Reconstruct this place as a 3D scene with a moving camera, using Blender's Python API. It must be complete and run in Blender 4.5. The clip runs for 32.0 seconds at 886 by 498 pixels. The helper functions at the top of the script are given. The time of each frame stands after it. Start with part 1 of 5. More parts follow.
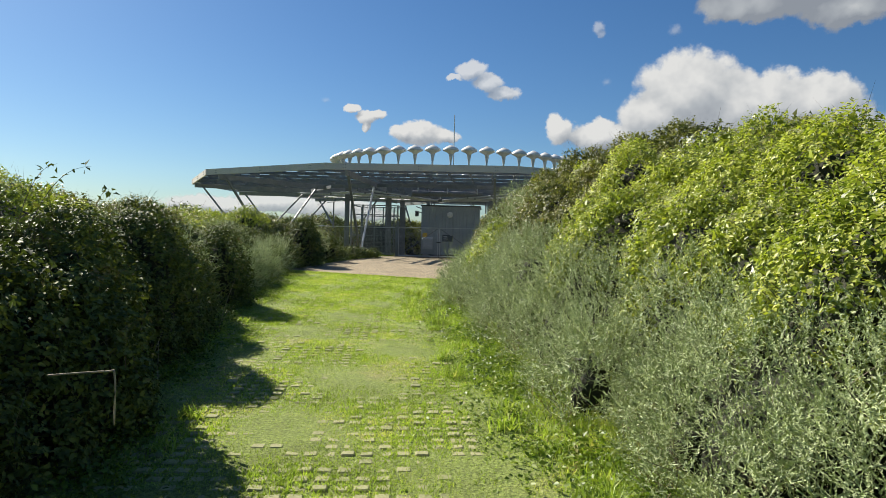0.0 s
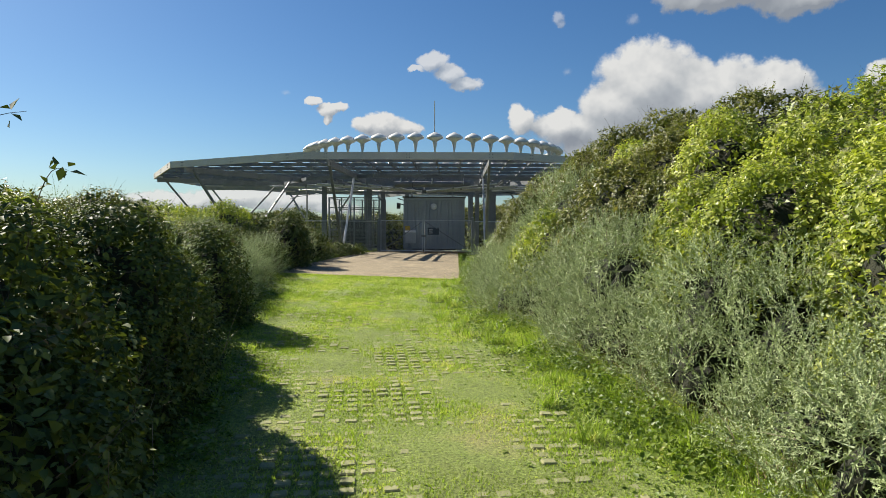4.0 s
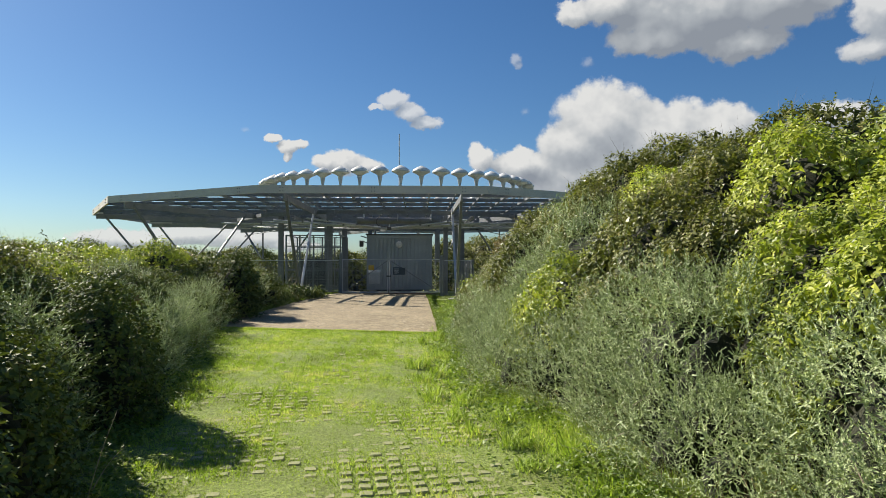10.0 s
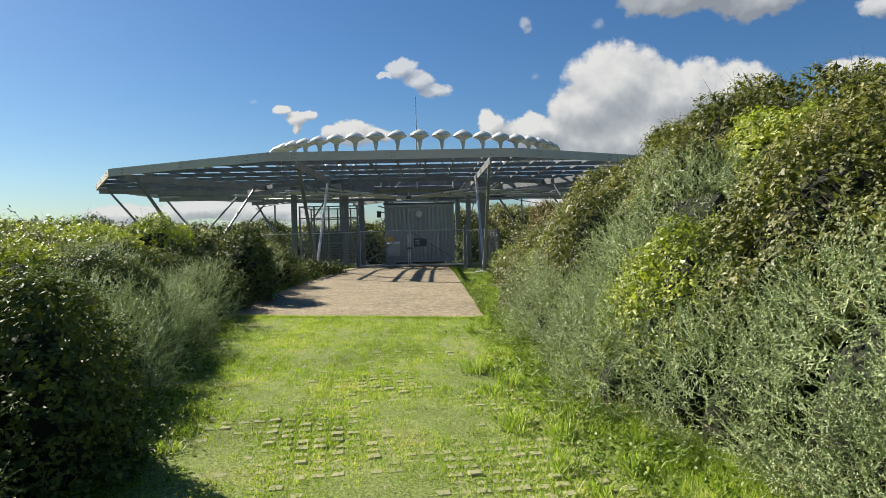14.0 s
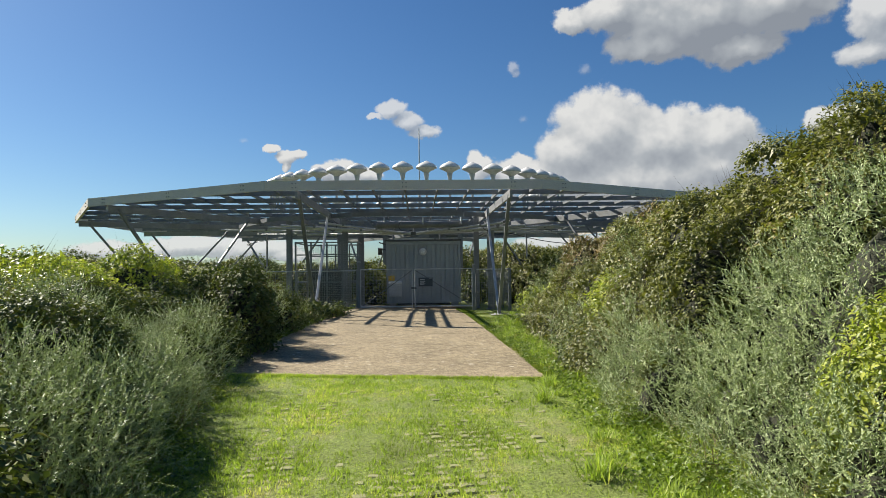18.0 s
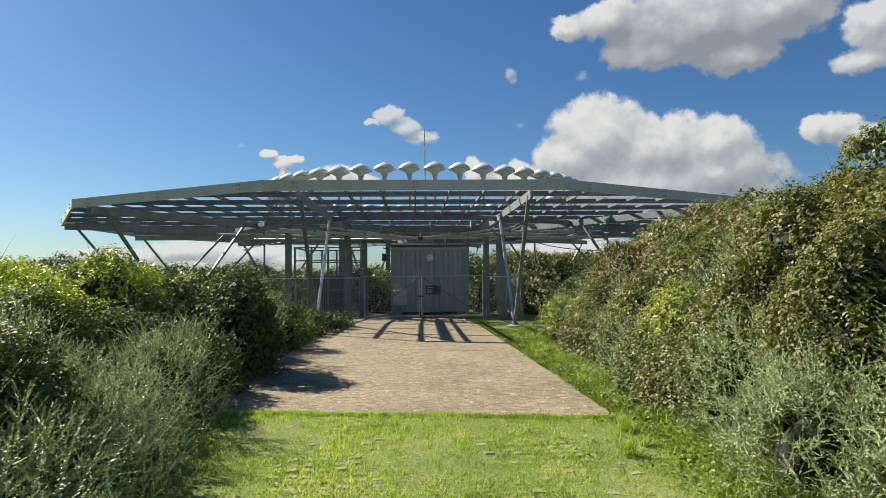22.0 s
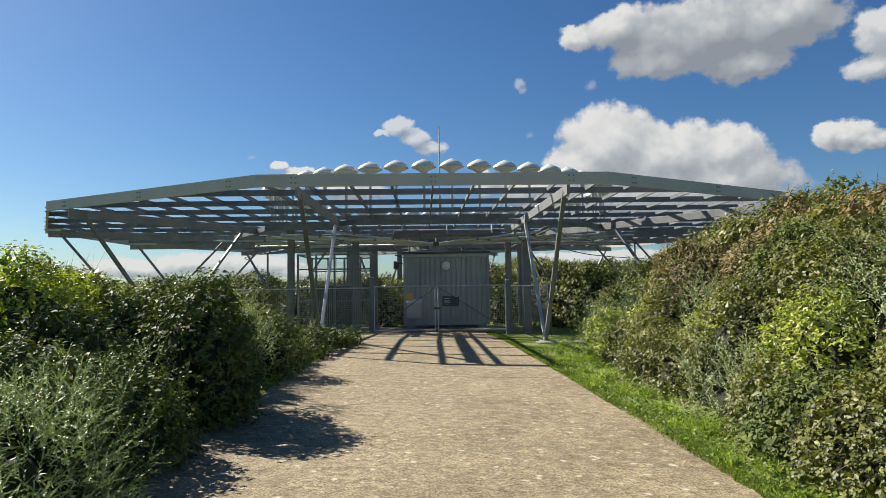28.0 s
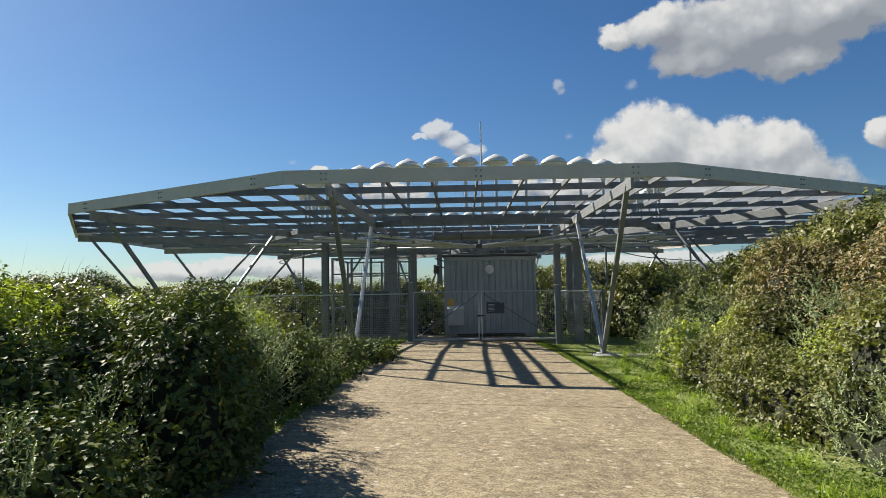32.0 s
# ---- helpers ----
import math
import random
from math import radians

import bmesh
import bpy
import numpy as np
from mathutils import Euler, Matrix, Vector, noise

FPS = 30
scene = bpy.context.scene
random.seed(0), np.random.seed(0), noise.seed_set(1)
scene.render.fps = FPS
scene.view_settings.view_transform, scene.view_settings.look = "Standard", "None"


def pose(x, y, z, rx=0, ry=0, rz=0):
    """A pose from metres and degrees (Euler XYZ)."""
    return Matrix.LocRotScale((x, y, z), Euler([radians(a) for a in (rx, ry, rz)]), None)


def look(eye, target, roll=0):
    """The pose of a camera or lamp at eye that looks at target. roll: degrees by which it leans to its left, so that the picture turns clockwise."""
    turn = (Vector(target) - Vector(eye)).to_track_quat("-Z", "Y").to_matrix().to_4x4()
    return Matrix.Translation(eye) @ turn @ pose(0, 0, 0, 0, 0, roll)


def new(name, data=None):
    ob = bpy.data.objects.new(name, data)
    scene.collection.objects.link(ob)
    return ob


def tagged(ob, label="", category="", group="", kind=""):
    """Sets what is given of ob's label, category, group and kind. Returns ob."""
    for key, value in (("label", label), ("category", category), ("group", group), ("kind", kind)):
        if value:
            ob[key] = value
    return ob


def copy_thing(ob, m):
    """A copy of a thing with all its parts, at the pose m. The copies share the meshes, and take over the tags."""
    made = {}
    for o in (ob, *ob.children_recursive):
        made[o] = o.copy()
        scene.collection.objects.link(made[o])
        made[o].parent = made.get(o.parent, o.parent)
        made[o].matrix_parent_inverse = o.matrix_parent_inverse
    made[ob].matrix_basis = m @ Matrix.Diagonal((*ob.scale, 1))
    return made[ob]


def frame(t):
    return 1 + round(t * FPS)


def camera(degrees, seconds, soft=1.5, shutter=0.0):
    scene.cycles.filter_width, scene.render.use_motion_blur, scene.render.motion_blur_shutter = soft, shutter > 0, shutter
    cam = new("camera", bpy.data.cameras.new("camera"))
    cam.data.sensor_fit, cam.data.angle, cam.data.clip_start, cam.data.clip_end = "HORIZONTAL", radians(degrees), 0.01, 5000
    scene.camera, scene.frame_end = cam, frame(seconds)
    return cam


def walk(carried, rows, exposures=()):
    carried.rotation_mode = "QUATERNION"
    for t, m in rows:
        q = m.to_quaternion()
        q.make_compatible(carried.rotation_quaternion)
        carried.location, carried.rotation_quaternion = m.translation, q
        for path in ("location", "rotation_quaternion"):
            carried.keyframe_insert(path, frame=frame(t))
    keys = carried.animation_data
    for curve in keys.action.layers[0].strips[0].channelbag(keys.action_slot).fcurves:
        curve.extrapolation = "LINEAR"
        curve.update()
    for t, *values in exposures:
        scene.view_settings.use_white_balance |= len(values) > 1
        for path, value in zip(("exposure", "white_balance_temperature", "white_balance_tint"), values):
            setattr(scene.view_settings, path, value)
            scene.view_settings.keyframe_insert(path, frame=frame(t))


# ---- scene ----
cam = camera(68.6, 32.0, soft=0.6)
PATH = [
    (0, (3.067, -26.808, 1.202), (2.917, -24.815, 1.155), 1.5),
    (0.5, (3.038, -26.644, 1.199), (2.897, -24.65, 1.142), 1.3),
    (1, (2.936, -26.442, 1.193), (2.813, -24.447, 1.123), 1.1),
    (1.5, (2.762, -26.186, 1.193), (2.654, -24.191, 1.111), 1.1),
    (2, (2.577, -25.926, 1.198), (2.48, -23.93, 1.115), 0.5),
    (2.5, (2.312, -25.777, 1.22), (2.237, -23.779, 1.144), 0.2),
    (3, (2.131, -25.5, 1.234), (2.071, -23.503, 1.159), 0.1),
    (3.5, (2.005, -25.17, 1.227), (1.959, -23.172, 1.15), 0.2),
    (5.5, (1.683, -24.31, 1.243), (1.641, -22.31, 1.229), 0.4),
    (6, (1.718, -24.126, 1.248), (1.662, -22.127, 1.245), 0.5),
    (6.5, (1.677, -23.974, 1.25), (1.63, -21.974, 1.242), 0.7),
    (7, (1.652, -23.814, 1.289), (1.626, -21.815, 1.267), 0.7),
    (7.5, (1.715, -23.599, 1.275), (1.732, -21.599, 1.244), 0.6),
    (8, (1.747, -23.473, 1.284), (1.815, -21.475, 1.257), 0.0),
    (8.5, (1.708, -23.363, 1.294), (1.813, -21.366, 1.283), -0.0),
    (9, (1.612, -23.151, 1.331), (1.733, -21.155, 1.342), -0.3),
    (9.5, (1.58, -23.005, 1.343), (1.689, -21.009, 1.376), -0.1),
    (10, (1.568, -22.707, 1.344), (1.645, -20.709, 1.387), -0.0),
    (10.5, (1.513, -22.406, 1.336), (1.542, -20.407, 1.368), 0.1),
    (11, (1.458, -22.17, 1.346), (1.458, -20.17, 1.355), -0.1),
    (11.5, (1.425, -21.934, 1.352), (1.426, -19.934, 1.334), -0.6),
    (12, (1.383, -21.658, 1.382), (1.397, -19.658, 1.348), -1.1),
    (12.5, (1.267, -21.42, 1.404), (1.282, -19.42, 1.368), -1.2),
    (13, (1.19, -21.305, 1.439), (1.207, -19.305, 1.402), -1.2),
    (13.5, (1.15, -21.078, 1.443), (1.178, -19.078, 1.401), -1.4),
    (14, (1.122, -20.82, 1.401), (1.161, -18.821, 1.349), -1.2),
    (14.5, (1.027, -20.534, 1.431), (1.084, -18.536, 1.377), -1.0),
    (16.5, (0.624, -19.511, 1.385), (0.668, -17.512, 1.375), -0.1),
    (17, (0.592, -19.261, 1.408), (0.652, -17.262, 1.425), -0.6),
    (17.5, (0.506, -19.04, 1.398), (0.58, -17.042, 1.444), -0.7),
    (18, (0.356, -18.757, 1.391), (0.435, -16.759, 1.46), -0.7),
    (18.5, (0.311, -18.605, 1.394), (0.382, -16.608, 1.469), -0.7),
    (19, (0.331, -18.365, 1.418), (0.391, -16.367, 1.489), -0.7),
    (19.5, (0.304, -18.164, 1.405), (0.354, -16.166, 1.467), -0.7),
    (20, (0.206, -17.94, 1.419), (0.265, -15.942, 1.479), -0.6),
    (20.5, (0.162, -17.785, 1.425), (0.236, -15.787, 1.487), -0.6),
    (21, (0.139, -17.561, 1.46), (0.226, -15.564, 1.534), -0.5),
    (21.5, (0.058, -17.344, 1.436), (0.147, -15.348, 1.519), -0.4),
    (22, (-0.049, -17.166, 1.452), (0.04, -15.17, 1.539), -0.5),
    (22.5, (-0.082, -16.961, 1.435), (0.01, -14.965, 1.521), -0.7),
    (23, (-0.064, -16.751, 1.478), (0.039, -14.756, 1.56), -0.9),
    (23.5, (-0.098, -16.565, 1.443), (0.01, -14.57, 1.525), -1.0),
    (24, (-0.169, -16.339, 1.469), (-0.07, -14.344, 1.556), -1.1),
    (24.5, (-0.172, -16.152, 1.475), (-0.108, -14.156, 1.577), -1.0),
    (25, (-0.125, -15.923, 1.507), (-0.113, -13.926, 1.626), -1.0),
    (25.5, (-0.134, -15.768, 1.507), (-0.165, -13.772, 1.634), -0.9),
    (27.5, (-0.187, -14.926, 1.402), (-0.144, -12.93, 1.517), -1.4),
    (28, (-0.226, -14.7, 1.433), (-0.168, -12.704, 1.552), -0.8),
    (28.5, (-0.24, -14.512, 1.461), (-0.194, -12.516, 1.584), -0.2),
    (29, (-0.282, -14.269, 1.466), (-0.267, -12.272, 1.585), 0.0),
    (29.5, (-0.295, -14.051, 1.476), (-0.309, -12.054, 1.593), -0.3),
    (30, (-0.328, -13.865, 1.491), (-0.358, -11.869, 1.606), -0.6),
    (30.5, (-0.341, -13.686, 1.51), (-0.378, -11.69, 1.633), -0.8),
    (31, (-0.376, -13.497, 1.531), (-0.414, -11.502, 1.658), -0.9),
    (31.5, (-0.378, -13.253, 1.545), (-0.425, -11.258, 1.676), -1.0),
    (32, (-0.344, -13.085, 1.535), (-0.405, -11.09, 1.664), -0.9),
]
walk(cam, [(t, look(eye, target, roll)) for t, eye, target, roll in PATH])

# ---- world, sun, exposure ----
SUN = Vector((-1.05, 0.78, 1.0)).normalized()          # towards the sun
world = bpy.data.worlds.new("sky")
scene.world = world
world.use_nodes = True
wn, wl = world.node_tree.nodes, world.node_tree.links
sky = wn.new("ShaderNodeTexSky")
sky.sky_type, sky.sun_disc = "NISHITA", False
sky.sun_elevation = math.asin(SUN.z)
sky.sun_rotation = math.atan2(SUN.x, SUN.y)
sky.altitude, sky.air_density, sky.dust_density, sky.ozone_density = 300, 1.0, 0.6, 1.8
wn["Background"].inputs[1].default_value = 0.0435
deep = wn.new("ShaderNodeHueSaturation")
deep.inputs["Saturation"].default_value = 1.2
wl.new(sky.outputs[0], deep.inputs["Color"])
cool = wn.new("ShaderNodeMix")
cool.data_type, cool.blend_type = "RGBA", "MULTIPLY"
cool.inputs["Factor"].default_value = 1.0
cool.inputs["B"].default_value = (0.72, 0.93, 1.12, 1)
wl.new(deep.outputs[0], cool.inputs["A"])
wl.new(cool.outputs["Result"], wn["Background"].inputs[0])
sun = new("sun", bpy.data.lights.new("sun", "SUN"))
sun.data.energy, sun.data.angle, sun.data.color = 5.0, radians(0.55), (1.0, 0.93, 0.82)
sun.matrix_world = look(SUN * 60, (0, 0, 0))
scene.view_settings.exposure = 0.91


# ---- materials ----
def node_material(name, rough=0.6, metal=0.0):
    m = bpy.data.materials.new(name)
    m.use_nodes = True
    nt = m.node_tree
    p = nt.nodes["Principled BSDF"]
    p.inputs["Roughness"].default_value, p.inputs["Metallic"].default_value = rough, metal
    return m, nt, p


def ramp_node(nt, source, stops):
    r = nt.nodes.new("ShaderNodeValToRGB")
    while len(r.color_ramp.elements) < len(stops):
        r.color_ramp.elements.new(0.5)
    for e, (at, col) in zip(r.color_ramp.elements, stops):
        e.position, e.color = at, (*col, 1)
    nt.links.new(source, r.inputs[0])
    return r.outputs[0]


def noise_node(nt, scale, detail=4, rough=0.6, coords="Object", stretch=None):
    tc = nt.nodes.new("ShaderNodeTexCoord")
    n = nt.nodes.new("ShaderNodeTexNoise")
    n.inputs["Scale"].default_value, n.inputs["Detail"].default_value, n.inputs["Roughness"].default_value = scale, detail, rough
    src = tc.outputs[coords]
    if stretch:
        mp = nt.nodes.new("ShaderNodeMapping")
        mp.inputs["Scale"].default_value = stretch
        nt.links.new(src, mp.inputs[0])
        src = mp.outputs[0]
    nt.links.new(src, n.inputs["Vector"])
    return n.outputs["Fac"]


def mix_rgb(nt, fac, a, b, mode="MIX"):
    x = nt.nodes.new("ShaderNodeMix")
    x.data_type, x.blend_type = "RGBA", mode
    for sock, v in ((x.inputs["Factor"], fac), (x.inputs["A"], a), (x.inputs["B"], b)):
        if isinstance(v, (int, float)):
            sock.default_value = v
        elif isinstance(v, tuple):
            sock.default_value = (*v, 1)
        else:
            nt.links.new(v, sock)
    return x.outputs["Result"]


def bump(nt, p, height, strength, dist=0.01):
    b = nt.nodes.new("ShaderNodeBump")
    b.inputs["Strength"].default_value, b.inputs["Distance"].default_value = strength, dist
    nt.links.new(height, b.inputs["Height"])
    nt.links.new(b.outputs[0], p.inputs["Normal"])


def surface(name, low, high, rough=0.6, metal=0.0, fine=30, coarse=1.5, bumps=0.2, dist=0.004, stretch=None):
    """Two-scale coloured surface: grain over broad stains, with fine relief."""
    m, nt, p = node_material(name, rough, metal)
    broad = noise_node(nt, coarse, 5, 0.65, "Object", stretch)
    grain = noise_node(nt, fine, 3, 0.6, "Object", stretch)
    a = ramp_node(nt, broad, [(0.3, low), (0.7, high)])
    g = ramp_node(nt, grain, [(0.25, (0.72, 0.72, 0.72)), (0.75, (1.15, 1.15, 1.15))])
    nt.links.new(mix_rgb(nt, 1.0, a, g, "MULTIPLY"), p.inputs["Base Color"])
    bump(nt, p, grain, bumps, dist)
    return m


def leaf_material(name, stops, rough=0.45, glow=0.35, patch=0.9, each=0.45, gloss=0.3):
    """Leaf colour by leaf, by shoot and by patch; light passes through the blade."""
    m, nt, p = node_material(name, rough)
    p.inputs["Specular IOR Level"].default_value = gloss
    geo = nt.nodes.new("ShaderNodeNewGeometry")
    value = None
    for source, gain, shift in ((geo.outputs["Random Per Island"], each, 0.0), (noise_node(nt, patch, 4, 0.6), 1.3, -0.52), (noise_node(nt, 8.0, 2, 0.5), 1.25, -0.5)):
        k = nt.nodes.new("ShaderNodeMath")
        k.operation = "MULTIPLY_ADD"
        k.inputs[1].default_value, k.inputs[2].default_value = gain, shift
        nt.links.new(source, k.inputs[0])
        if value is None:
            value = k.outputs[0]
        else:
            plus = nt.nodes.new("ShaderNodeMath")
            nt.links.new(value, plus.inputs[0])
            nt.links.new(k.outputs[0], plus.inputs[1])
            value = plus.outputs[0]
    col = ramp_node(nt, value, stops)
    nt.links.new(col, p.inputs["Base Color"])
    tr = nt.nodes.new("ShaderNodeBsdfTranslucent")
    nt.links.new(mix_rgb(nt, 1.0, col, (1.2, 1.35, 0.5), "MULTIPLY"), tr.inputs["Color"])
    mx = nt.nodes.new("ShaderNodeMixShader")
    mx.inputs[0].default_value = glow
    nt.links.new(p.outputs[0], mx.inputs[1])
    nt.links.new(tr.outputs[0], mx.inputs[2])
    nt.links.new(mx.outputs[0], nt.nodes["Material Output"].inputs[0])
    return m


STEEL = surface("galvanised_steel", (0.15, 0.16, 0.17), (0.24, 0.255, 0.265), 0.55, 0.2, 60, 2.2, 0.15)
STEEL_PALE = surface("bright_galvanised_steel", (0.42, 0.44, 0.45), (0.58, 0.6, 0.61), 0.5, 0.3, 50, 3, 0.1)
FASCIA = surface("weathered_grey_fascia", (0.57, 0.53, 0.47), (0.66, 0.62, 0.56), 0.65, 0.0, 40, 0.8, 0.08)
RAFTER = surface("galvanised_rafter", (0.2, 0.21, 0.215), (0.3, 0.31, 0.31), 0.5, 0.15, 60, 2.2, 0.1)
WIRE = surface("zinc_wire", (0.3, 0.31, 0.32), (0.5, 0.5, 0.5), 0.5, 0.4, 80, 4, 0.05)
WHITE = surface("antenna_white_shell", (0.62, 0.62, 0.58), (0.82, 0.82, 0.8), 0.4, 0.0, 25, 3, 0.05)
CABIN = surface("grey_painted_steel_cladding", (0.27, 0.31, 0.33), (0.35, 0.39, 0.41), 0.5, 0.05, 30, 1.2, 0.08)
CABIN_DARK = surface("dark_grey_trim", (0.05, 0.055, 0.06), (0.1, 0.1, 0.1), 0.6, 0.1, 30, 2, 0.1)
BOX_GREY = surface("pale_grey_box_paint", (0.42, 0.45, 0.46), (0.52, 0.55, 0.56), 0.45, 0.0, 30, 3, 0.05)
YELLOW = surface("warning_yellow", (0.6, 0.36, 0.03), (0.75, 0.48, 0.05), 0.5, 0, 20, 3, 0.03)
SIGN = surface("slate_blue_sign", (0.035, 0.05, 0.065), (0.06, 0.075, 0.09), 0.4, 0, 20, 3, 0.03)
SIGN_TEXT = surface("sign_lettering", (0.5, 0.52, 0.52), (0.62, 0.64, 0.64), 0.5, 0, 20, 3, 0.02)
BLACK = surface("black_rubber_cable", (0.012, 0.012, 0.012), (0.03, 0.03, 0.03), 0.5, 0, 30, 3, 0.05)
CONCRETE_POST = surface("weathered_concrete", (0.26, 0.25, 0.23), (0.4, 0.39, 0.36), 0.85, 0, 40, 2.5, 0.35)
# twig brown taken near black, so the bushes' inner shade is in the colour
CORE = surface("shade_dark_inner_twigs", (0.012, 0.015, 0.007), (0.036, 0.038, 0.018), 0.95, 0, 60, 14, 0.5, 0.02)
TWIG = surface("brown_twigs", (0.10, 0.075, 0.05), (0.22, 0.17, 0.12), 0.85, 0, 30, 4, 0.3)
DEADSTEM = surface("dry_straw_stems", (0.3, 0.24, 0.16), (0.5, 0.42, 0.3), 0.8, 0, 30, 4, 0.2)

GORSE = leaf_material("gorse_needles", [(0.0, (0.15, 0.19, 0.085)), (0.5, (0.41, 0.48, 0.235)), (0.85, (0.62, 0.67, 0.36)), (1.0, (0.70, 0.72, 0.44))], 0.5, 0.07, 0.9, 0.3)
BRAMBLE = leaf_material("bramble_leaves", [(0.0, (0.04, 0.06, 0.022)), (0.45, (0.105, 0.135, 0.042)), (0.8, (0.19, 0.207, 0.058)), (1.0, (0.22, 0.17, 0.07))], 0.55, 0.12, 0.9, 0.45, 0.1)
CLIMBER = leaf_material("yellow_green_leaves", [(0.0, (0.07, 0.10, 0.028)), (0.4, (0.25, 0.30, 0.055)), (0.75, (0.49, 0.505, 0.085)), (1.0, (0.62, 0.63, 0.27))], 0.4, 0.32)
THORN = leaf_material("blackthorn_leaves", [(0.0, (0.037, 0.052, 0.018)), (0.45, (0.156, 0.164, 0.047)), (0.8, (0.270, 0.265, 0.080)), (1.0, (0.400, 0.300, 0.120))], 0.45, 0.25)
RUSSET = leaf_material("autumn_hawthorn_leaves", [(0.0, (0.07, 0.07, 0.025)), (0.4, (0.18, 0.165, 0.06)), (0.7, (0.27, 0.19, 0.08)), (1.0, (0.36, 0.25, 0.12))], 0.5, 0.15)
DEAD_GORSE = leaf_material("withered_gorse", [(0.0, (0.09, 0.075, 0.04)), (0.5, (0.24, 0.19, 0.10)), (1.0, (0.42, 0.35, 0.22))], 0.8, 0.05, 0.9, 0.6, 0.1)
GRASS = leaf_material("grass_blades", [(0.0, (0.17, 0.22, 0.035)), (0.5, (0.33, 0.43, 0.085)), (0.85, (0.56, 0.56, 0.20)), (1.0, (0.68, 0.58, 0.34))], 0.5, 0.4, 0.9)
WEED = leaf_material("weed_leaves", [(0.0, (0.060, 0.102, 0.015)), (0.5, (0.145, 0.212, 0.030)), (0.85, (0.255, 0.306, 0.051)), (1.0, (0.357, 0.306, 0.119))], 0.45, 0.3)
VERGE = leaf_material("rough_verge_blades", [(0.0, (0.054, 0.088, 0.014)), (0.5, (0.129, 0.184, 0.027)), (0.85, (0.231, 0.252, 0.061)), (1.0, (0.340, 0.286, 0.136))], 0.5, 0.4, 1.3)
SEED = leaf_material("pale_seed_heads", [(0.0, (0.35, 0.33, 0.24)), (1.0, (0.6, 0.57, 0.46))], 0.8, 0.3)


def ground_material():
    m, nt, p = node_material("turf_and_soil", 0.95)
    broad = noise_node(nt, 0.9, 6, 0.65)
    grain = noise_node(nt, 45, 4, 0.7)
    a = ramp_node(nt, broad, [(0.3, (0.19, 0.23, 0.055)), (0.52, (0.25, 0.325, 0.075)), (0.72, (0.36, 0.345, 0.14))])
    g = ramp_node(nt, grain, [(0.3, (0.3, 0.32, 0.28)), (0.7, (1.35, 1.3, 1.2))])
    nt.links.new(mix_rgb(nt, 1.0, a, g, "MULTIPLY"), p.inputs["Base Color"])
    bump(nt, p, grain, 0.9, 0.03)
    return m


def pad_material():
    m, nt, p = node_material("worn_gravelly_concrete", 0.9)
    broad = noise_node(nt, 0.7, 6, 0.65)
    mid = noise_node(nt, 9, 5, 0.75)
    grain = noise_node(nt, 55, 4, 0.85)
    a = ramp_node(nt, broad, [(0.3, (0.235, 0.197, 0.124)), (0.7, (0.35, 0.295, 0.19))])
    b = ramp_node(nt, mid, [(0.32, (0.52, 0.48, 0.44)), (0.52, (1.0, 0.98, 0.96)), (0.72, (1.45, 1.46, 1.44))])
    brush = noise_node(nt, 1.0, 3, 0.7, "Object", (3.0, 60.0, 1.0))
    b = mix_rgb(nt, 1.0, b, ramp_node(nt, brush, [(0.3, (0.78, 0.77, 0.75)), (0.7, (1.16, 1.16, 1.16))]), "MULTIPLY")
    g = ramp_node(nt, grain, [(0.36, (0.22, 0.2, 0.18)), (0.64, (1.65, 1.62, 1.55))])
    c = mix_rgb(nt, 1.0, a, b, "MULTIPLY")
    c = mix_rgb(nt, 1.0, c, g, "MULTIPLY")
    # pale worn flakes where the surface has scaled off
    tc = nt.nodes.new("ShaderNodeTexCoord")
    vo = nt.nodes.new("ShaderNodeTexVoronoi")
    vo.inputs["Scale"].default_value, vo.inputs["Randomness"].default_value = 7.5, 1.0
    wob = nt.nodes.new("ShaderNodeVectorMath")
    wob.operation = "MULTIPLY_ADD"
    wob.inputs[1].default_value = (0.12, 0.12, 0.12)
    nz = nt.nodes.new("ShaderNodeTexNoise")
    nz.inputs["Scale"].default_value, nz.inputs["Detail"].default_value = 26, 5
    nt.links.new(nz.outputs["Color"], wob.inputs[0])
    nt.links.new(tc.outputs["Object"], wob.inputs[2])
    nt.links.new(wob.outputs[0], vo.inputs["Vector"])
    flake = ramp_node(nt, vo.outputs["Distance"], [(0.12, (1, 1, 1)), (0.24, (0, 0, 0))])
    sep = nt.nodes.new("ShaderNodeSeparateColor")
    nt.links.new(vo.outputs["Color"], sep.inputs[0])
    some = ramp_node(nt, sep.outputs[0], [(0.30, (0, 0, 0)), (0.62, (0.9, 0.9, 0.9))])
    both = nt.nodes.new("ShaderNodeMath")
    both.operation = "MULTIPLY"
    nt.links.new(flake, both.inputs[0])
    nt.links.new(some, both.inputs[1])
    nt.links.new(mix_rgb(nt, both.outputs[0], c, (0.56, 0.50, 0.39)), p.inputs["Base Color"])
    bump(nt, p, grain, 0.5, 0.008)
    return m


TURF, PAD = ground_material(), pad_material()


# ---- building helpers ----
def part(name, bm, material, parent=None, label=""):
    me = bpy.data.meshes.new(name)
    bm.to_mesh(me)
    bm.free()
    me.materials.append(material)
    ob = new(name, me)
    if parent is not None:
        ob.parent = parent
    if label:
        ob["label"] = label
    return ob


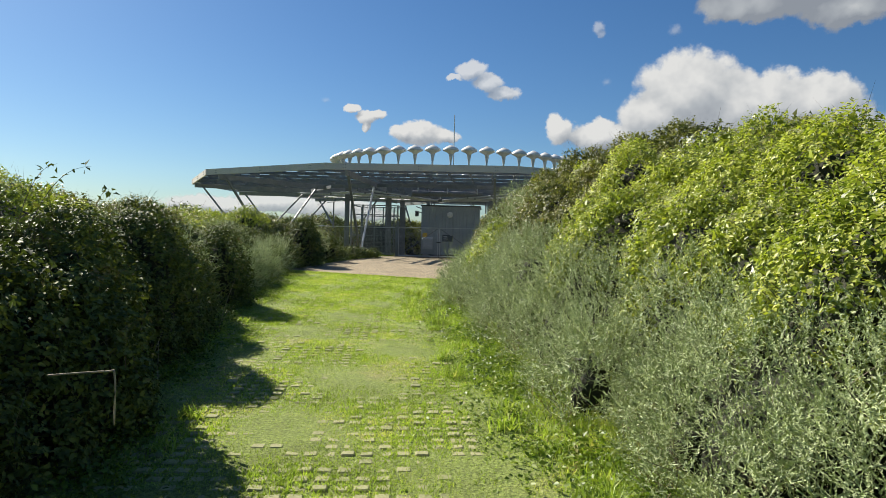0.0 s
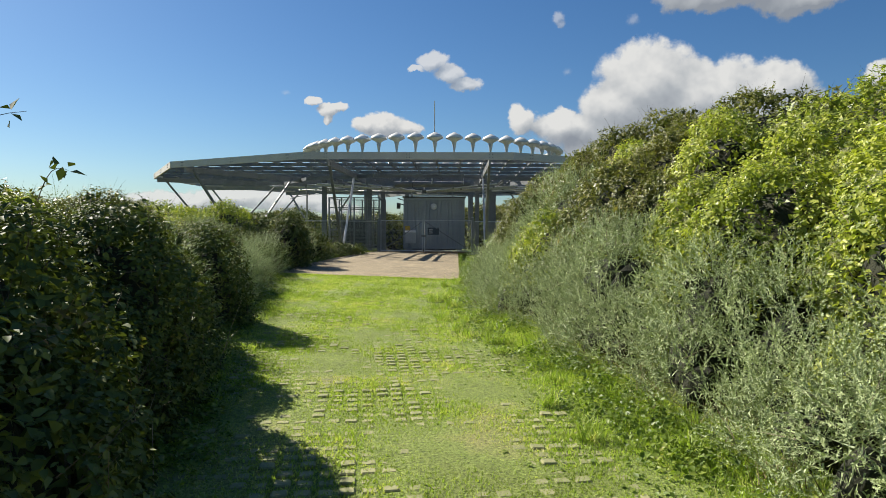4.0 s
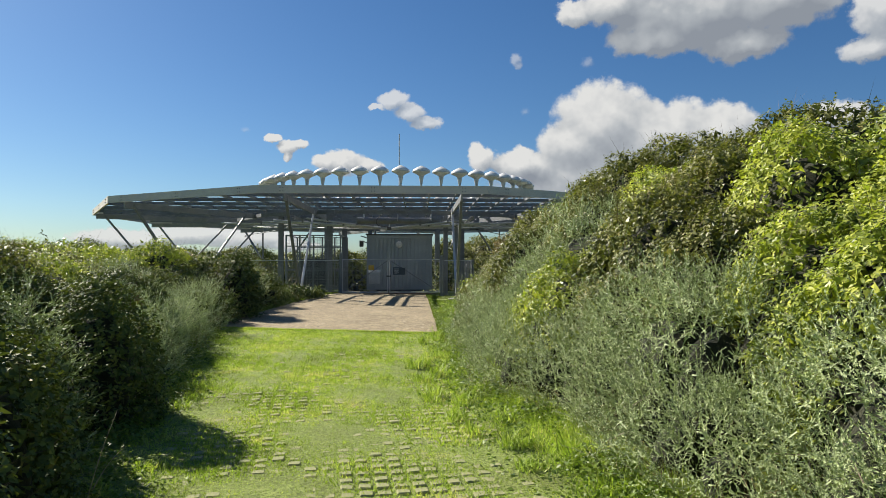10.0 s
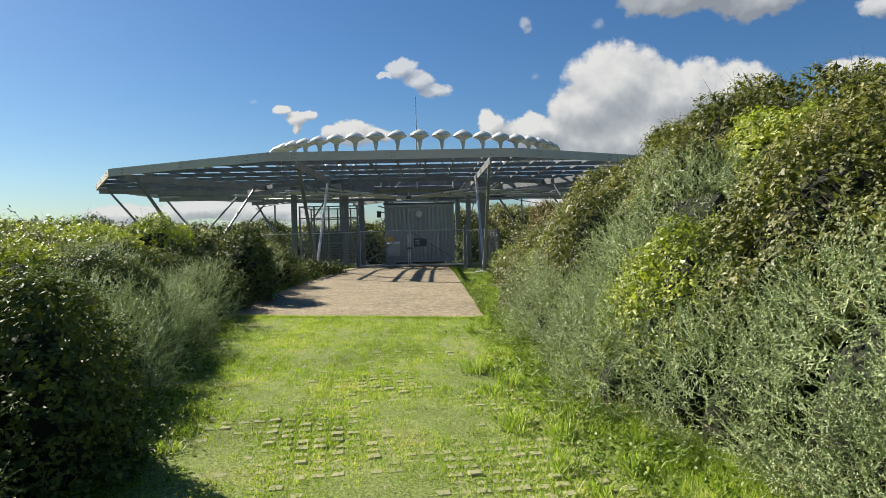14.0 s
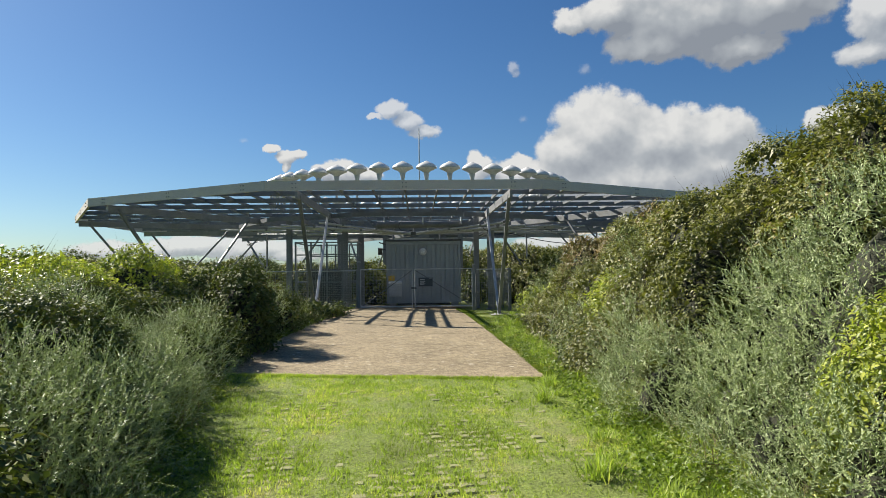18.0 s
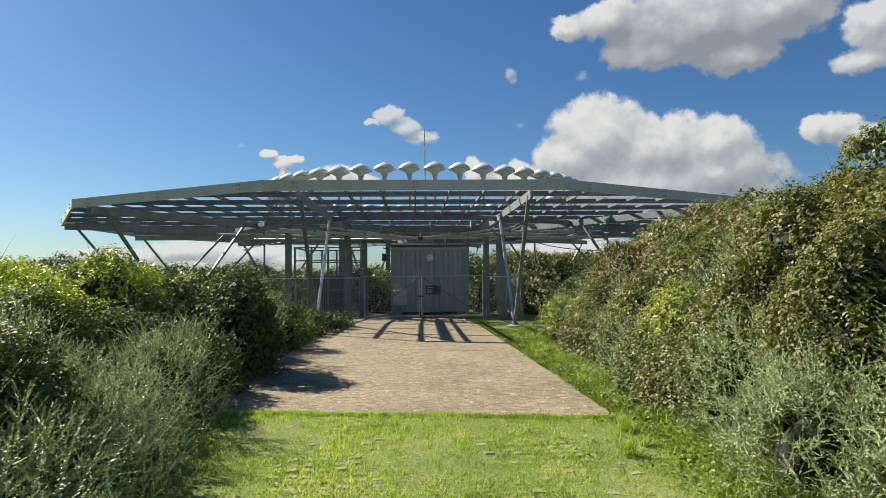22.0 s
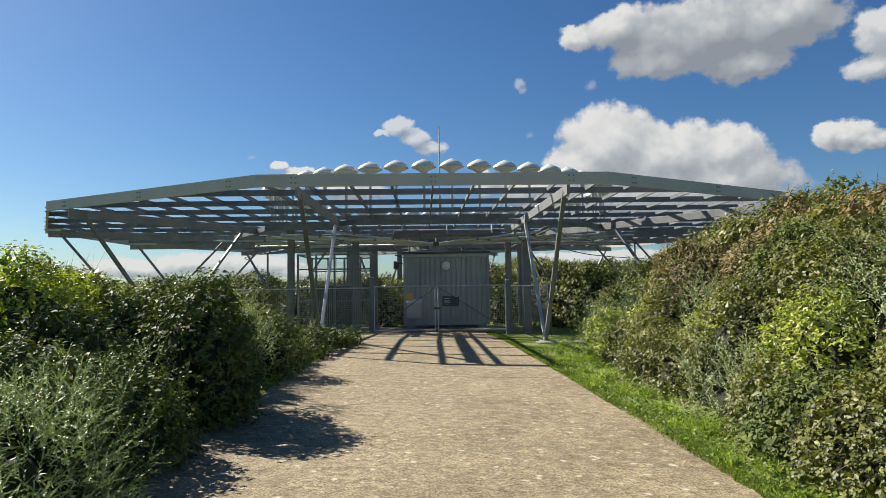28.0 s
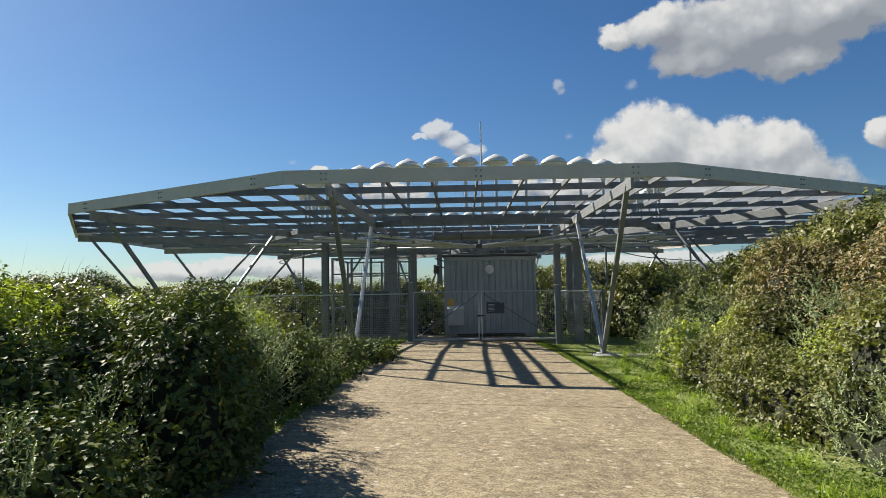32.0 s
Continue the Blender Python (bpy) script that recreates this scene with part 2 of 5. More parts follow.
def thing(name, at, label, category, group="", kind=""):
    ob = new(name)
    ob.empty_display_size = 0.2
    ob.matrix_world = at if isinstance(at, Matrix) else Matrix.Translation(at)
    return tagged(ob, label, category, group, kind)


def put_box(bm, centre, size, turn=None, bevel=0.0):
    m = Matrix.Translation(centre) @ (turn.to_4x4() if turn else Matrix.Identity(4)) @ Matrix.Diagonal((*size, 1))
    got = bmesh.ops.create_cube(bm, size=1, matrix=m)
    if bevel:
        edges = list({e for v in got["verts"] for e in v.link_edges})
        bmesh.ops.bevel(bm, geom=edges, offset=bevel, segments=2, affect="EDGES", profile=0.6)


def aligned(p, q):
    """A turn whose z runs from p to q and whose x stays level."""
    z = (Vector(q) - Vector(p)).normalized()
    x = Vector((0, 0, 1)).cross(z)
    x = x.normalized() if x.length > 1e-4 else Vector((1, 0, 0))
    y = z.cross(x)
    return Matrix((x, y, z)).transposed()


def put_beam(bm, p, q, wide, deep, bevel=0.0):
    p, q = Vector(p), Vector(q)
    put_box(bm, (p + q) / 2, (wide, deep, (q - p).length), aligned(p, q), bevel)


def put_channel(bm, p, q, wide, deep, thick=0.012):
    """A C-section, web and two flanges in one piece."""
    p, q = Vector(p), Vector(q)
    t = aligned(p, q)
    d, w, k = deep / 2, wide, thick
    profile = ((0, -d), (w, -d), (w, -d + k), (k, -d + k), (k, d - k), (w, d - k), (w, d), (0, d))
    rings = [[bm.verts.new(e + t @ Vector((x, y, 0))) for x, y in profile] for e in (p, q)]
    n = len(profile)
    for i in range(n):
        bm.faces.new((rings[0][i], rings[0][(i + 1) % n], rings[1][(i + 1) % n], rings[1][i]))
    for ring in (rings[0][::-1], rings[1]):
        for quad in ((0, 1, 2, 3), (0, 3, 4, 7), (4, 5, 6, 7)):
            ids = quad if ring is rings[1] else tuple(n - 1 - i for i in quad)
            bm.faces.new([ring[i] for i in ids])
    bmesh.ops.recalc_face_normals(bm, faces=bm.faces)


def put_tube(bm, p, q, r, sides=10, r2=None):
    p, q = Vector(p), Vector(q)
    m = Matrix.Translation((p + q) / 2) @ aligned(p, q).to_4x4()
    bmesh.ops.create_cone(bm, cap_ends=True, segments=sides, radius1=r, radius2=r if r2 is None else r2, depth=(q - p).length, matrix=m)


def put_sweep(bm, pts, radii, sides=6):
    """One connected tapering tube along the points."""
    rings = []
    for k, p in enumerate(pts):
        d = pts[min(k + 1, len(pts) - 1)] - pts[max(k - 1, 0)]
        t = aligned((0, 0, 0), d)
        rings.append([bm.verts.new(p + t @ Vector((radii[k] * math.cos(a), radii[k] * math.sin(a), 0))) for a in (2 * math.pi * i / sides for i in range(sides))])
    for a, b in zip(rings, rings[1:]):
        for i in range(sides):
            bm.faces.new((a[i], a[(i + 1) % sides], b[(i + 1) % sides], b[i])).smooth = True
    bm.faces.new(rings[0][::-1])
    bm.faces.new(rings[-1])


def one(name, make, material, parent, label=""):
    bm = bmesh.new()
    make(bm)
    return part(name, bm, material, parent, label)


def lathe(bm, profile, sides=24):
    rings = [[bm.verts.new((r * math.cos(a), r * math.sin(a), z)) for a in (2 * math.pi * k / sides for k in range(sides))] for r, z in profile]
    for a, b in zip(rings, rings[1:]):
        for k in range(sides):
            bm.faces.new((a[k], a[(k + 1) % sides], b[(k + 1) % sides], b[k])).smooth = True
    bm.faces.new(rings[0][::-1])
    bm.faces.new(rings[-1])


def raw_mesh(name, verts, faces_n, material, parent=None, per=3):
    """A mesh from arrays: verts (n, 3), faces as consecutive groups of `per` corners."""
    me = bpy.data.meshes.new(name)
    idx = np.asarray(faces_n, np.int32).ravel()
    n = len(idx) // per
    me.vertices.add(len(verts))
    me.vertices.foreach_set("co", np.asarray(verts, np.float32).ravel())
    me.loops.add(len(idx))
    me.loops.foreach_set("vertex_index", idx)
    me.polygons.add(n)
    me.polygons.foreach_set("loop_start", np.arange(n, dtype=np.int32) * per)
    me.update(calc_edges=True)
    me.materials.append(material)
    ob = new(name, me)
    if parent is not None:
        ob.parent = parent
    return ob


# ---- ground ----
def ramp(y, pts):
    return np.interp(y, [a for a, _ in pts], [b for _, b in pts])


LEVEL = ((-60, -0.9), (-30, -0.38), (-26, -0.28), (-20, -0.12), (-15, 0.02), (-10.7, 0.1), (-4, 0.07), (3, 0.0), (8, -0.15), (20, -0.15), (60, -0.4), (400, -3))


def ground_z(x, y):
    return ramp(y, LEVEL) - 0.03 * np.clip(x, -5, 5) * np.clip((np.asarray(y) + 20) / 8, 0, 1)


LEFT_FOOT = ((-34, 2.4), (-27, 1.9), (-24, 1.05), (-23, 0.9), (-21.5, 0.42), (-19.5, -0.15), (-17.5, -0.65), (-15.5, -1.0), (-13, -1.65), (-10.7, -2.08), (-8, -2.15), (-5, -2.12), (-2, -2.15), (1, -2.6), (2.5, -3.6), (4.5, -6.5))
RIGHT_FOOT = ((-34, 5.4), (-27, 4.7), (-23, 3.75), (-19, 2.95), (-15, 2.2), (-11, 2.3), (-7, 2.65), (-2, 3.05), (2, 3.9), (6, 5.0), (12, 6.6), (16, 9))
PAD_X, PAD_Y = (-2.25, 2.0), (-10.72, 11.0)


def axis_steps(fine_lo, fine_hi, step, out):
    mid = list(np.arange(fine_lo, fine_hi, step))
    low = [fine_lo - step * 1.35 ** k for k in range(1, 60) if step * 1.35 ** k < out]
    high = [fine_hi + step * 1.35 ** k for k in range(1, 60) if step * 1.35 ** k < out]
    return np.array(sorted(low) + mid + [fine_hi] + high)


def build_ground():
    xs, ys = axis_steps(-7, 8, 0.2, 1800), axis_steps(-29, 24, 0.25, 1800)
    gx, gy = np.meshgrid(xs, ys)
    gz = ground_z(gx, gy)
    rough = np.sin(gx * 3.1 + gy * 1.7) * np.cos(gy * 2.3 - gx) * 0.012
    depth = np.minimum(np.minimum(gx - PAD_X[0], PAD_X[1] - gx), gy - PAD_Y[0])
    gz = gz + np.where(depth > 0.12, -0.05, rough * np.clip(-depth / 0.6, 0, 1))
    w, h = len(xs), len(ys)
    n = (np.arange(h - 1)[:, None] * w + np.arange(w - 1)).ravel()
    faces = np.stack([n, n + 1, n + w + 1, n + w], 1)
    ob = raw_mesh("ground", np.stack([gx, gy, gz], -1).reshape(-1, 3), faces, TURF, per=4)
    tagged(ob, "uneven turf and soil sloping gently up to the pad", "ground", kind="structure")


def build_slab(y0, y1, seed):
    xs, ys = np.linspace(*PAD_X, 22), np.linspace(y0, y1, int((y1 - y0) * 5))
    bm = bmesh.new()
    rng = np.random.default_rng(seed)
    grid = []
    for j, y in enumerate(ys):
        row = []
        for i, x in enumerate(xs):
            dx = rng.normal(0, 0.03) if i in (0, len(xs) - 1) else 0.0
            dy = rng.normal(0, 0.03) if j == 0 and seed == 4 else 0.0
            row.append(bm.verts.new((x + dx, y + dy, float(ground_z(x, y)) + 0.008)))
        grid.append(row)
    for j in range(len(ys) - 1):
        for i in range(len(xs) - 1):
            bm.faces.new((grid[j][i], grid[j][i + 1], grid[j + 1][i + 1], grid[j + 1][i]))
    rim = [e for e in bm.edges if e.is_boundary]
    ext = bmesh.ops.extrude_edge_only(bm, edges=rim)
    for v in ext["geom"]:
        if isinstance(v, bmesh.types.BMVert):
            v.co.z -= 0.1
    ob = part("pavement", bm, PAD)
    tagged(ob, "worn sandy concrete access slab with gravel showing", "pavement", kind="structure")


build_ground()
build_slab(PAD_Y[0], -4.72, 4)
build_slab(-4.70, 2.0, 5)
build_slab(2.02, PAD_Y[1], 6)

# ---- antenna platform ----
CX, CY, APOTHEM, TOP = 0.0, 15.0, 15.0, 4.05
CORNER_R = APOTHEM / math.cos(math.pi / 12)
CORNERS = [(CX + CORNER_R * math.sin(radians(15 + 30 * k)), CY - CORNER_R * math.cos(radians(15 + 30 * k))) for k in range(12)]


def chord(at, across_x, inset=0.06):
    """The stretch of a line y = at (across_x) or x = at inside the twelve-sided rim."""
    lo, hi = -99.0, 99.0
    for k in range(12):
        a = radians(30 * k)
        nx, ny = math.sin(a), -math.cos(a)
        lim = APOTHEM - inset
        if across_x:
            c, rest = nx, lim - ny * (at - CY) + nx * CX
        else:
            c, rest = ny, lim - nx * (at - CX) + ny * CY
        if abs(c) < 1e-9:
            if rest < 0:
                return None
            continue
        v = rest / c
        if c > 0:
            hi = min(hi, v)
        else:
            lo = max(lo, v)
    return (lo, hi) if hi - lo > 0.2 else None


def build_platform():
    rig = thing("antenna_platform", (CX, CY, 0), "large twelve-sided galvanised steel platform on splayed legs", "platform")
    back = Matrix.Translation((-CX, -CY, 0))

    def add(name, make, material, label=""):
        bm = bmesh.new()
        make(bm)
        bm.transform(back)
        return part(name, bm, material, rig, label)

    for k in range(12):
        a, b = Vector((*CORNERS[k - 1], 0)), Vector((*CORNERS[k], 0))
        d = (b - a).normalized()
        z = Vector((0, 0, TOP - 0.14))
        f = add("fascia", lambda bm: put_channel(bm, a + z + d * 0.004, b + z - d * 0.004, 0.07, 0.28), FASCIA, "weathered grey steel edge channel")
        for s in (-3.17, 0.0, 3.17):
            c = (a + b) / 2 + d * s + z + Vector((d.y, -d.x, 0)) * 0.012
            for u in (-0.05, 0.05):
                for w in (-0.06, 0.06):
                    one("bolt", lambda bm: put_box(bm, c + d * u + Vector((0, 0, w)) - Vector((CX, CY, 0)), (0.03, 0.03, 0.03)), STEEL, f)
    for k in range(1, 15):
        for y in (CY - APOTHEM + 2 * k,):
            ends = chord(y, True)
            if ends:
                add("purlin", lambda bm: put_channel(bm, (ends[0], y, TOP - 0.12), (ends[1], y, TOP - 0.12), 0.06, 0.15), STEEL)
    for k in range(-14, 15):
        ends = chord(k * 1.0, False)
        if ends:
            add("joist", lambda bm: put_beam(bm, (k * 1.0, ends[0], TOP - 0.09), (k * 1.0, ends[1], TOP - 0.09), 0.05, 0.10), STEEL)
    # frames square to the rim: two at the front, one at each later side
    frames = [(0, -3.12), (0, 3.12)] + [(s * 30 * k, s * 3.12) for k in range(1, 6) for s in (-1, 1)]
    for deg, off in frames:
        a = radians(deg)
        out, along = Vector((math.sin(a), -math.cos(a), 0)), Vector((math.cos(a), math.sin(a), 0))
        base = Vector((CX, CY, 0)) + along * off
        rim, inner, foot = base + out * (APOTHEM - 0.5), base + out * 8.3, base + out * 11.6
        foot.z = float(ground_z(foot.x, foot.y))
        zt = TOP - 0.26
        hi = Vector((0, 0, zt - 0.12))
        r = add("rafter", lambda bm: put_beam(bm, base + out * (APOTHEM - 0.1) + hi, base + out * 4.5 + hi, 0.07, 0.24, 0.006), RAFTER)
        # front inner legs take the paler steel to look sunlit; all others stay dark
        for end, tone, w in ((rim, STEEL, 0.105), (inner, STEEL_PALE, 0.09)):
            top = Vector((end.x, end.y, zt - 0.1))
            add("leg", lambda bm: put_beam(bm, foot + Vector((0, 0, 0.02)), top, w, w * 0.9, 0.008), tone if deg == 0 else STEEL, "slanted square steel leg")
        add("foot_plate", lambda bm: put_box(bm, foot + Vector((0, 0, 0.02)), (0.3, 0.3, 0.05), None, 0.006), STEEL_PALE)
        one("footing", lambda bm: put_box(bm, foot - Vector((CX, CY, 0.06)), (0.7, 0.7, 0.14), None, 0.02), CONCRETE_POST, rig, "half-buried concrete footing")
    # deck of welded wire
    bm_v, bm_f = [], []
    def wire(p, q, w):
        p, q = np.array(p), np.array(q)
        d = (q - p) / np.linalg.norm(q - p)
        sx = np.array([-d[1], d[0], 0]) * w
        up = np.array([0, 0, w])
        b = len(bm_v)
        for e in (p, q):
            bm_v.extend([e - sx, e + up, e + sx, e - up])
        for i in range(4):
            bm_f.append((b + i, b + (i + 1) % 4, b + 4 + (i + 1) % 4, b + 4 + i))
    for s in np.arange(-14.9, 14.95, 0.2):
        e = chord(CY + s, True, 0.02)
        if e:
            wire((e[0] - CX, s, TOP + 0.004), (e[1] - CX, s, TOP + 0.004), 0.002)
        e = chord(CX + s, False, 0.02)
        if e:
            wire((s, e[0] - CY, TOP + 0.010), (s, e[1] - CY, TOP + 0.010), 0.002)
    deck = raw_mesh("wire_deck", bm_v, bm_f, WIRE, rig, 4)
    tagged(deck, "fine welded wire mesh deck", kind="stuff")
    return rig


build_platform()


def build_antennas():
    def head(bm):
        lathe(bm, [(0.05, 0.0), (0.10, 0.02), (0.20, 0.10), (0.33, 0.16), (0.41, 0.20), (0.42, 0.25), (0.40, 0.30), (0.26, 0.40), (0.10, 0.475), (0.06, 0.50), (0.015, 0.505)], 28)
    def stem(bm):
        put_tube(bm, (0, 0, 0), (0, 0, 0.98), 0.05, 12)
        put_tube(bm, (0, 0, 0.95), (0, 0, 1.34), 0.05, 16, 0.12)
    first = thing("ring_antenna", (0, 0, TOP), "white mushroom-shaped ring antenna on a slim grey stem", "antenna", "ring of antennas")
    h = one("radome", head, WHITE, first, "domed white shell with a shallow rim")
    h.location.z = 1.33
    one("stem", stem, STEEL_PALE, first)
    one("base_plate", lambda bm: put_box(bm, (0, 0, 0.02), (0.24, 0.24, 0.03), None, 0.004), STEEL, first)
    band = one("band", lambda bm: lathe(bm, [(0.422, 0.20), (0.428, 0.205), (0.428, 0.23), (0.422, 0.235)], 28), BOX_GREY, h, "grey seam band")
    n, r = 48, 7.4
    for k in range(n):
        a = 2 * math.pi * (k + 0.35) / n
        m = Matrix.Translation((0.42 + r * math.sin(a), CY - r * math.cos(a), TOP + 0.02)) @ Matrix.Rotation(a, 4, "Z")
        if k == 0:
            first.matrix_world = m
        else:
            copy_thing(first, m)
    mast = thing("centre_antenna", (0.5, 14.2, TOP), "slim tall grey mast at the middle of the platform", "antenna")
    one("mast", lambda bm: put_tube(bm, (0, 0, 0), (0, 0, 4.65), 0.04, 10, 0.028), STEEL_PALE, mast)
    one("pedestal", lambda bm: put_tube(bm, (0, 0, 0), (0, 0, 1.5), 0.1, 12, 0.07), STEEL_PALE, mast)


build_antennas()

# ---- cabin ----
CAB_X, CAB_Y, CAB_Z, CAB_TOP = (-1.02, 2.27), 10.6, -0.12, 2.78


def build_cabin():
    w, d = CAB_X[1] - CAB_X[0], 3.6
    cab = thing("equipment_cabin", ((CAB_X[0] + CAB_X[1]) / 2, CAB_Y, CAB_Z), "grey profiled-steel equipment cabin on low blocks", "cabin")
    h = CAB_TOP - CAB_Z

    def ribbed(bm):
        n, x = 16, -w / 2 + 0.04
        step = (w - 0.08) / n
        pts = []
        for k in range(n):
            a = x + k * step
            pts += [(a, 0), (a + step * 0.70, 0), (a + step * 0.76, 0.035), (a + step * 0.94, 0.035)]
        pts.append((x + n * step, 0))
        lo = [bm.verts.new((a, b, 0.18)) for a, b in pts]
        hi = [bm.verts.new((a, b, h - 0.16)) for a, b in pts]
        for i in range(len(pts) - 1):
            bm.faces.new((lo[i], lo[i + 1], hi[i + 1], hi[i]))
    one("front_panel", ribbed, CABIN, cab, "vertical ribbed steel sheet")
    one("body", lambda bm: put_box(bm, (0, d / 2 + 0.05, h / 2 + 0.06), (w - 0.02, d - 0.02, h - 0.14)), CABIN, cab)
    for s in (-1, 1):
        one("corner_post", lambda bm: put_box(bm, (s * (w / 2 - 0.02), 0.02, h / 2 + 0.05), (0.09, 0.1, h - 0.1), None, 0.008), CABIN, cab)
        one("support_block", lambda bm: put_box(bm, (s * (w / 2 - 0.25), 0.2, 0.06), (0.3, 0.4, 0.14), None, 0.01), CONCRETE_POST, cab)
    one("top_rail", lambda bm: put_box(bm, (0, 0.0, h - 0.09), (w - 0.1, 0.09, 0.15), None, 0.008), CABIN, cab)
    one("bottom_rail", lambda bm: put_box(bm, (0, 0.0, 0.15), (w - 0.1, 0.08, 0.09), None, 0.008), CABIN, cab)
    # added dark box: gives the gap below the cabin its shade
    one("shade_filler", lambda bm: put_box(bm, (0, 0.75, 0.055), (w - 0.9, 0.5, 0.1), None, 0.01), CABIN_DARK, cab, "dark filler box standing in for the shade under the cabin")
    one("roof", lambda bm: put_box(bm, (0, d / 2, h + 0.03), (w + 0.16, d + 0.2, 0.07), None, 0.01), CABIN_DARK, cab, "dark flat roof with a small overhang")
    lamp = one("bulkhead_lamp", lambda bm: lathe(bm, [(0.17, 0), (0.17, 0.04), (0.15, 0.075), (0.1, 0.1), (0.02, 0.11)], 24), WHITE, cab, "round pale bulkhead lamp")
    lamp.matrix_local = pose(-0.02, -0.005, 2.41, 90)
    one("conduit", lambda bm: put_tube(bm, (-0.0, -0.02, 1.6), (0.0, -0.02, 2.28), 0.012, 8), CABIN, cab)
    box = one("meter_box", lambda bm: put_box(bm, (-w / 2 + 0.38, -0.1, 0.72), (0.56, 0.22, 0.62), None, 0.012), BOX_GREY, cab, "pale grey wall box with a sloping lid")
    one("lid", lambda bm: put_box(bm, (-w / 2 + 0.38, -0.11, 1.05), (0.6, 0.27, 0.03), Euler((0.4, 0, 0)).to_matrix(), 0.006), WHITE, box)
    one("warning_sign", lambda bm: put_box(bm, (-w / 2 + 0.18, -0.02, 1.22), (0.32, 0.015, 0.26), None, 0.004), YELLOW, cab, "faded yellow warning plate")
    for z in (2.5, 2.75):
        one("bracket", lambda bm: put_beam(bm, (-w / 2 - 0.02, 0.1, z), (-w / 2 - 0.35, 0.1, z + 0.1), 0.05, 0.05), CABIN_DARK, cab)
    one("floodlight", lambda bm: put_box(bm, (-w / 2 - 0.3, 0.05, 2.45), (0.2, 0.16, 0.3), Euler((0.3, 0, 0.2)).to_matrix(), 0.02), CABIN_DARK, cab)


build_cabin()

# ---- columns under the platform ----
def column(x, y, wide, deep, tall, mat_, label):
    z = float(ground_z(x, y))
    c = thing("steel_column", (x, y, z), label, "column", "columns under the platform")
    t = 0.02
    one("web", lambda bm: put_box(bm, (0, 0, tall / 2), (t, deep - 2 * t, tall)), mat_, c)
    for s in (-1, 1):
        one("flange", lambda bm: put_box(bm, (0, s * (deep - t) / 2, tall / 2), (wide, t, tall), None, 0.003), mat_, c)
    one("base_plate", lambda bm: put_box(bm, (0, 0, 0.02), (wide + 0.12, deep + 0.12, 0.04), None, 0.004), mat_, c)


for cx_, cy_, w_, d_ in ((-2.75, 9.3, 0.25, 0.25), (-5.1, 9.2, 0.22, 0.25), (-2.15, 10.4, 0.24, 0.25), (3.5, 9.0, 0.28, 0.25), (2.95, 9.8, 0.22, 0.25), (-3.3, 12.5, 0.3, 0.3), (4.0, 13.5, 0.3, 0.3), (2.8, 18.0, 0.25, 0.25), (-1.5, 19.0, 0.25, 0.25)):
    column(cx_, cy_, w_, d_, 3.75 - float(ground_z(cx_, cy_)) - 0.02, STEEL, "upright grey steel column under the platform")

# ---- gate and fence ----
GATE_Y = 8.13


